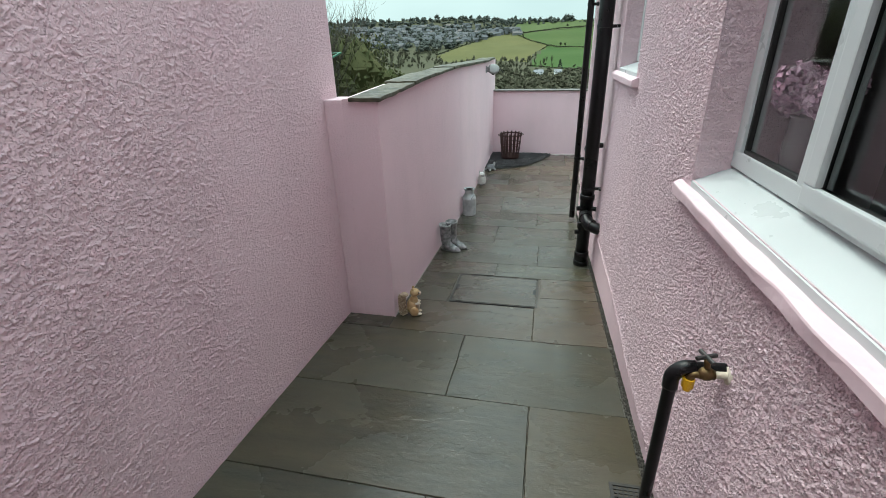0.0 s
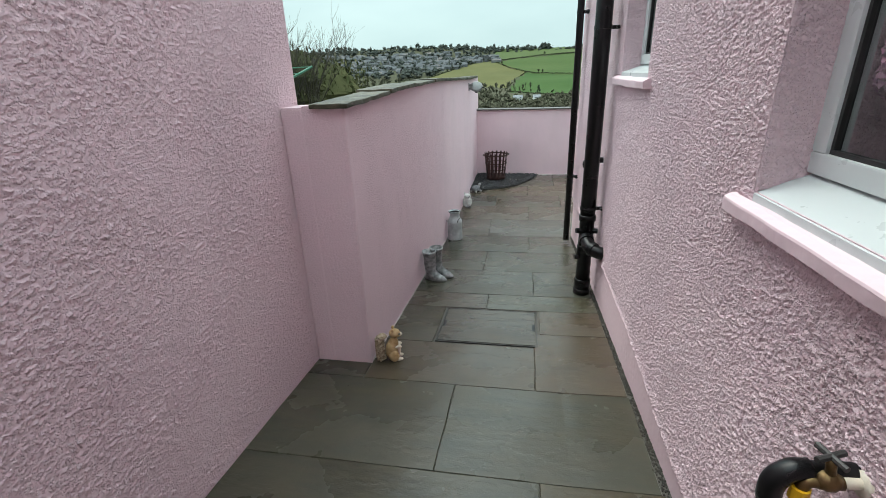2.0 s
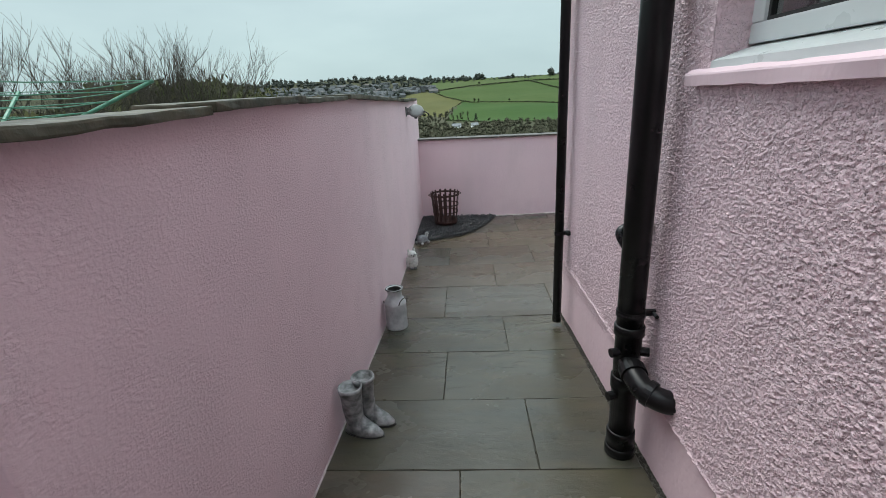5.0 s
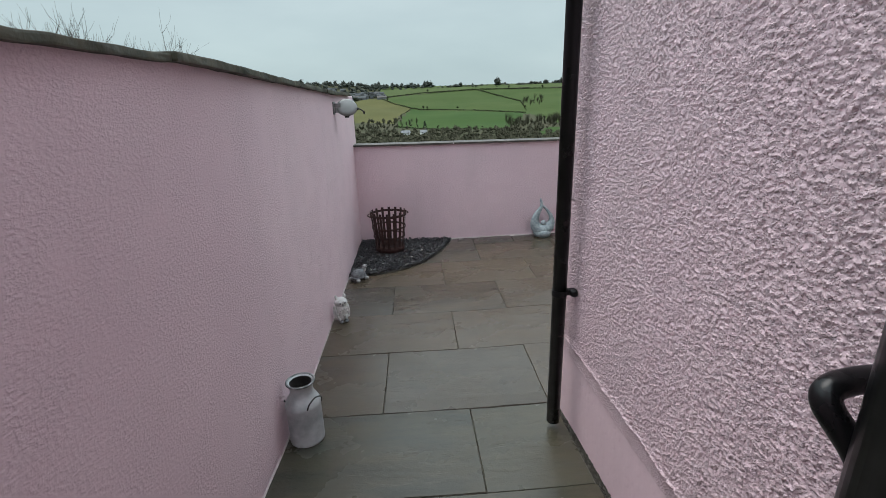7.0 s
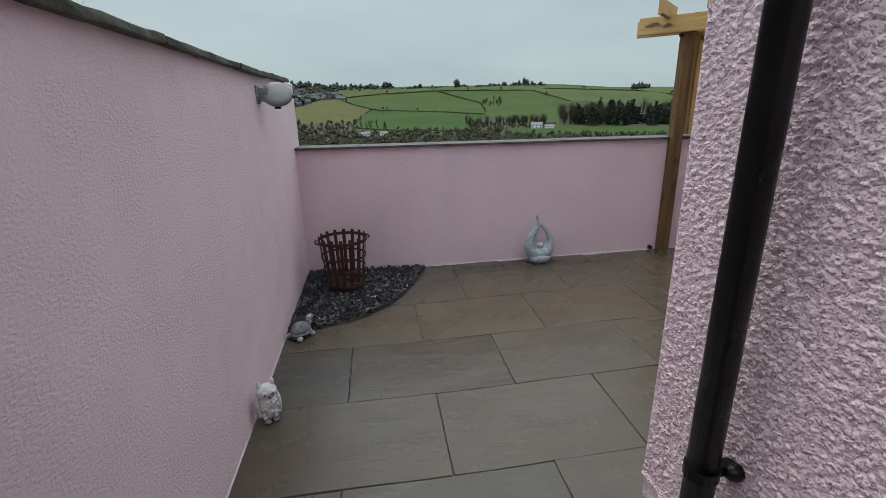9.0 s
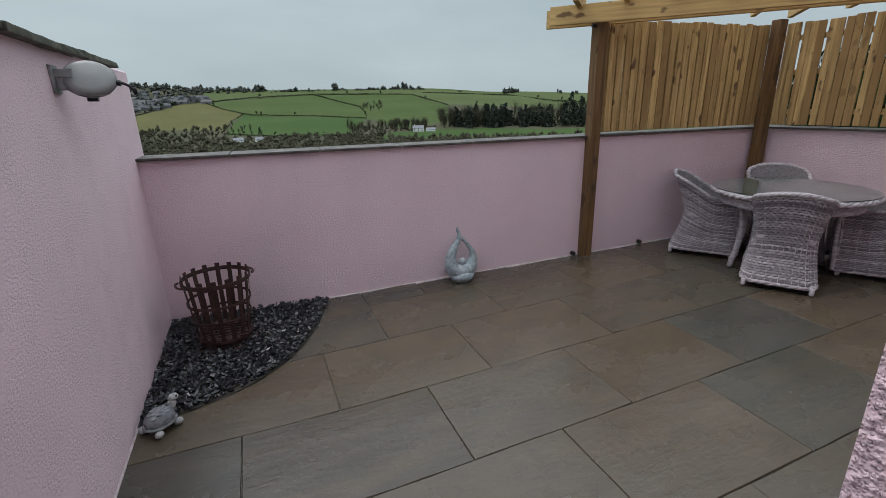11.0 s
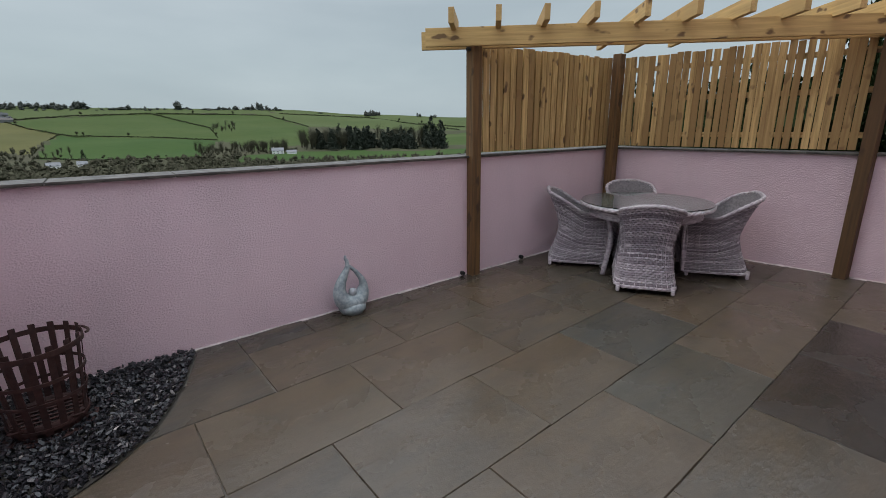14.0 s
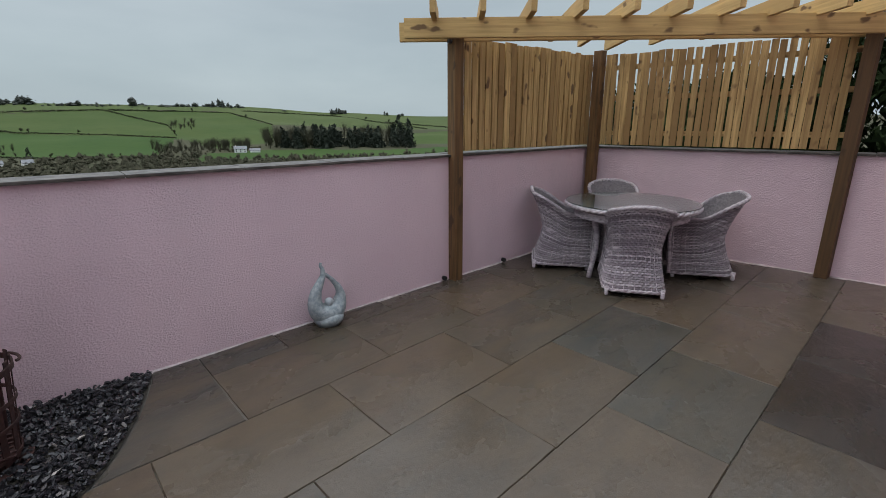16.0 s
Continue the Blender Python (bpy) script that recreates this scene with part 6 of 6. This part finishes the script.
            pts.append(p + Vector((0, 0, 0.006 * math.sin(a))) + normal(-1 + 2 * i / 60, 0.02) * 0.006 * math.cos(a))
        tube(bm, pts, 0.008, 6)
    part("bottom_braid", bm, WICKER, c, "braided lower edge", True)
    for s in (-1, 1):
        bm = bmesh.new()
        tube(bm, bend([shell(s, 1.0), shell(s, 1.0) + Vector((0, 0.03, -0.03)), shell(s, 0.7) + Vector((0, 0.03, 0)), shell(s, 0.35) + Vector((0, 0.02, 0)), shell(s, 0.0) + Vector((0, 0.012, 0.0))], 6), 0.016, 8)
        part("front_upright", bm, WICKER, c, "cane wrapped upright", True)
    bm = boxed(-0.19, 0.19, -0.165, 0.262, 0.36, 0.405, 0.018)
    part("seat", bm, WICKER, c, "woven seat")
    bm = bmesh.new()
    for i in range(24):
        x = -0.225 + 0.45 * i / 23
        tube(bm, [(x, 0.267, 0.10), (x, 0.272, 0.38)], 0.009, 5)
    part("front_panel", bm, WICKER, c, "woven front panel")
    for x, y in ((-0.228, 0.24), (0.228, 0.24), (-0.222, -0.272), (0.222, -0.272)):
        part("foot", lathe([(0.0, 0.0), (0.012, 0.0), (0.0165, 0.006), (0.0175, 0.075), (0.0, 0.075)], 12), WICKER, c, smooth=True).location = (x, y, 0)
    return c


def round_table(x, y):
    t = thing("round_table", on_floor(x, y, 20), "round whitewashed wicker dining table with a glass top", "table")
    part("glass_top", lathe([(0.0, 0.700), (0.585, 0.700), (0.588, 0.703), (0.585, 0.707), (0.0, 0.707)], 72), TABLE_GLASS, t, "clear glass top")
    part("tabletop", lathe([(0.0, 0.655), (0.56, 0.655), (0.575, 0.67), (0.575, 0.696), (0.0, 0.697)], 64), plain("grey_wicker_top", (0.22, 0.22, 0.215), (0.36, 0.36, 0.35), 55, 0.6, 0.003, 70, 0, (1, 5, 1)), t, "woven grey top under the glass", True)
    bm = bmesh.new()
    for ph in (0.0, math.pi):
        tube(bm, [((0.578 + 0.008 * math.cos(i * 1.2 + ph)) * math.cos(i * math.tau / 150), (0.578 + 0.008 * math.cos(i * 1.2 + ph)) * math.sin(i * math.tau / 150), 0.677 + 0.010 * math.sin(i * 1.2 + ph)) for i in range(150)], 0.013, 7, True)
    part("braided_edge", bm, WICKER, t, "braided cane edge", True)
    bm = bmesh.new()
    for k in range(9):
        z = 0.645 - k * 0.009
        tube(bm, [(0.50 * math.cos(i * math.tau / 60), 0.50 * math.sin(i * math.tau / 60), z) for i in range(60)], 0.005, 5, True)
    part("apron", bm, WICKER, t, "woven apron")
    for k in range(4):
        a = k * math.tau / 4 + math.pi / 4
        bm = bmesh.new()
        tube(bm, bend([(0.42 * math.cos(a), 0.42 * math.sin(a), 0.66), (0.34 * math.cos(a), 0.34 * math.sin(a), 0.36), (0.40 * math.cos(a), 0.40 * math.sin(a), 0.0)], 6), 0.024, 10)
        part("leg", bm, WICKER, t, "cane wrapped leg", True)
    return t


def weep_pipe():
    bm = lathe([(0.013, 0.0), (0.021, 0.0), (0.021, 0.045), (0.013, 0.045), (0.013, 0.004)], 16)
    w = part("weep_pipe", bm, BLACK, smooth=True)
    tagged(w, "short black drain pipe at the foot of the wall", "drainpipe", "weep pipes")
    for i, x in enumerate((2.585, 3.40)):
        y = BACK[0][1] - (x - BACK[0][0]) * 0.051
        m = pose(x, y + 0.008, floor_z(x, y) + 0.028, 90, 0, -3)
        if i == 0:
            w.matrix_world = m
        else:
            copy_thing(w, m)


slate_bed()
brazier()
flame_ornament()
TABLE_AT = (3.95, 8.14)
round_table(*TABLE_AT)
first_chair = wicker_chair()


def seat_pose(x, y, dx, dy):
    return on_floor(x, y, math.degrees(math.atan2(dy, dx)) - 90)


first_chair.matrix_world = seat_pose(3.66, 7.94, 0.845, 0.534)
for x, y, dx, dy in ((3.81, 8.765, 0.59, -0.81), (4.465, 7.69, -0.56, 0.83), (4.45, 8.52, -0.7, -0.7)):
    copy_thing(first_chair, seat_pose(x, y, dx, dy))
weep_pipe()


# ---- paving, laid last ----
def slab(parent, x0, x1, y0, y1, rnd, shape=None):
    """One riven slab with uneven edges; shape trims its corners to the bed's curve."""
    gap = 0.0045
    x0, x1, y0, y1 = x0 + gap, x1 - gap, y0 + gap, y1 - gap
    nx, ny = max(3, int((x1 - x0) / 0.11)), max(3, int((y1 - y0) / 0.11))
    cx, cy = (x0 + x1) / 2, (y0 + y1) / 2
    cz = floor_z(cx, cy)
    lift = rnd.uniform(-0.002, 0.002)
    seed = Vector((rnd.uniform(0, 50), rnd.uniform(0, 50), 0))
    verts, faces = [], []

    def place(u, v, drop, grow):
        x, y = x0 + (x1 - x0) * u, y0 + (y1 - y0) * v
        if u in (0.0, 1.0):
            x += 0.004 * noise.noise(Vector((y * 7, u * 9, 0)) + seed) + (grow if u else -grow)
        if v in (0.0, 1.0):
            y += 0.004 * noise.noise(Vector((x * 7, v * 9, 4)) + seed) + (grow if v else -grow)
        if shape:
            x, y = shape(x, y)
        z = floor_z(x, y) + lift - drop + (0.0025 * noise.noise(Vector((x * 4, y * 4, 2)) + seed) if drop == 0 else 0)
        verts.append((x - cx, y - cy, z - cz))

    for j in range(ny + 1):
        for i in range(nx + 1):
            place(i / nx, j / ny, 0, 0)
    for j in range(ny):
        for i in range(nx):
            a = j * (nx + 1) + i
            faces.append((a, a + 1, a + nx + 2, a + nx + 1))
    ring = [(i, 0) for i in range(nx)] + [(nx, j) for j in range(ny)] + [(i, ny) for i in range(nx, 0, -1)] + [(0, j) for j in range(ny, 0, -1)]
    top = [j * (nx + 1) + i for i, j in ring]
    starts = []
    for drop, grow in ((0.006, 0.0035), (0.03, 0.0035)):
        starts.append(len(verts))
        for i, j in ring:
            place(i / nx, j / ny, drop, grow)
    k = len(ring)
    for i in range(k):
        n = (i + 1) % k
        faces.append((top[n], top[i], starts[0] + i, starts[0] + n))
        faces.append((starts[0] + n, starts[0] + i, starts[1] + i, starts[1] + n))
    me = bpy.data.meshes.new("slab")
    me.from_pydata(verts, [], faces)
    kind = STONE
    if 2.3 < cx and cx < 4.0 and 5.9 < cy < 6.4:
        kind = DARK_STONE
    elif cy < 5.9 and cx < 1.2 and rnd.random() < 0.7:
        kind = GREEN_STONE
    elif rnd.random() < 0.16 or (abs(cx) < 0.1 and 6.0 < cy < 6.5):
        kind = BLUE_STONE
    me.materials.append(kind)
    ob = new("slab", me)
    ob.parent = parent
    ob.location = (cx, cy, cz)
    return ob


def paving():
    bm = bmesh.new()
    nx, ny = 60, 90
    X = [-1.9 + 9.0 * i / nx for i in range(nx + 1)]
    Y = [-3.4 + 13.1 * j / ny for j in range(ny + 1)]
    grid = [[bm.verts.new((x, y, floor_z(x, y) - 0.0075)) for x in X] for y in Y]
    for j in range(ny):
        for i in range(nx):
            bm.faces.new((grid[j][i], grid[j][i + 1], grid[j + 1][i + 1], grid[j + 1][i]))
    f = tagged(part("floor", bm, JOINT), "wet riven sandstone paving with dark mortar joints", "paving", kind="structure")
    rnd = random.Random(12)
    hx = lambda y: house_x(y) - plinth_out(y) - 0.030
    # (y0, y1, joints across, left end, right end)
    rows = [(-1.4, -0.7, (-0.9, 0.0), TALL_X), (-0.7, -0.03, (-0.5,), TALL_X), (-0.03, 0.64, (-0.75, 0.16), TALL_X), (0.64, 1.29, (-0.35,), TALL_X), (1.29, 1.96, (0.06,), TALL_X),
            (1.96, 2.64, (-0.41,), TALL_X), (3.72, 4.02, (-0.32,), PAR_X), (4.02, 4.62, (0.06,), PAR_X), (4.62, 5.25, (-0.43,), PAR_X), (5.25, 5.91, (0.025,), PAR_X)]
    for y0, y1, joints, left in rows:
        xs = [left + 0.004, *joints, hx((y0 + y1) / 2)]
        for a, b in zip(xs, xs[1:]):
            slab(f, a, b, y0, y1, rnd)
    # round the inspection cover
    for a, b, y0, y1 in ((TALL_X + 0.004, PAR_X + 0.004, 2.64, PAR_Y - 0.002), (PAR_X + 0.004, 0.055, 2.64, 3.13), (0.055, hx(3), 2.64, 3.33), (PAR_X + 0.004, -0.645, 3.13, 3.72), (0.095, hx(3.5), 3.33, 3.72)):
        slab(f, a, b, y0, y1, rnd)
    # patio courses, wall to wall
    side = lambda y: SIDE[0][0] + (SIDE[0][1] - y) * 0.1117 - 0.004
    back = lambda x: BACK[0][1] - (x - BACK[0][0]) * 0.051 - 0.004
    courses = [(5.915, 6.60, (-0.485, 0.50, 1.48, 2.355, 3.205, 3.95)), (6.60, 7.225, (0.02, 0.98, 1.90, 2.755, 3.66, 4.45)), (7.225, 7.845, (-0.487, 0.50, 1.435, 2.30, 3.15, 4.05)), ]
    for y0, y1, joints in courses:
        xs = [PAR_X + 0.004, *joints, side((y0 + y1) / 2)]
        for a, b in zip(xs, xs[1:]):
            slab(f, a, b, 6.625 if y0 == 6.60 and a > 0.45 else y0, 6.625 if y1 == 6.60 and a > 0.45 else y1, rnd)

    def trim(x, y):
        return (x, min(y, bed_edge(x) - 0.004)) if x < 0.22 else (x, y)

    xs = [PAR_X + 0.004, 0.005, 0.925, 1.86, 2.72, 3.40, 4.20, side(8.2)]
    for a, b in zip(xs, xs[1:]):
        slab(f, a, b, 7.845, 8.475, rnd, trim if a < 0 else None)

    def bed_side(x, y):
        edge = float(np.interp(y, [bed_edge(PAR_X + 0.03 * k) for k in range(40)], [PAR_X + 0.03 * k for k in range(40)])) + 0.012
        return (edge + (x + 0.19) / 0.65 * (0.46 - 0.008 - edge), y)

    slab(f, -0.19, 0.455, 8.475, back(0.2), rnd, bed_side)
    xs = [0.455, 1.39, 2.24, 3.04, 3.9, side(8.8)]
    for a, b in zip(xs, xs[1:]):
        slab(f, a, b, 8.475, 9.06 if a < 3 else back((a + b) / 2), rnd)
    # cut strips along the foot of the back wall
    xs = [0.455, 0.955, 1.85, 2.66, 3.04]
    for a, b in zip(xs, xs[1:]):
        slab(f, a, b, 9.06, back((a + b) / 2), rnd)
    return f


floor = paving()
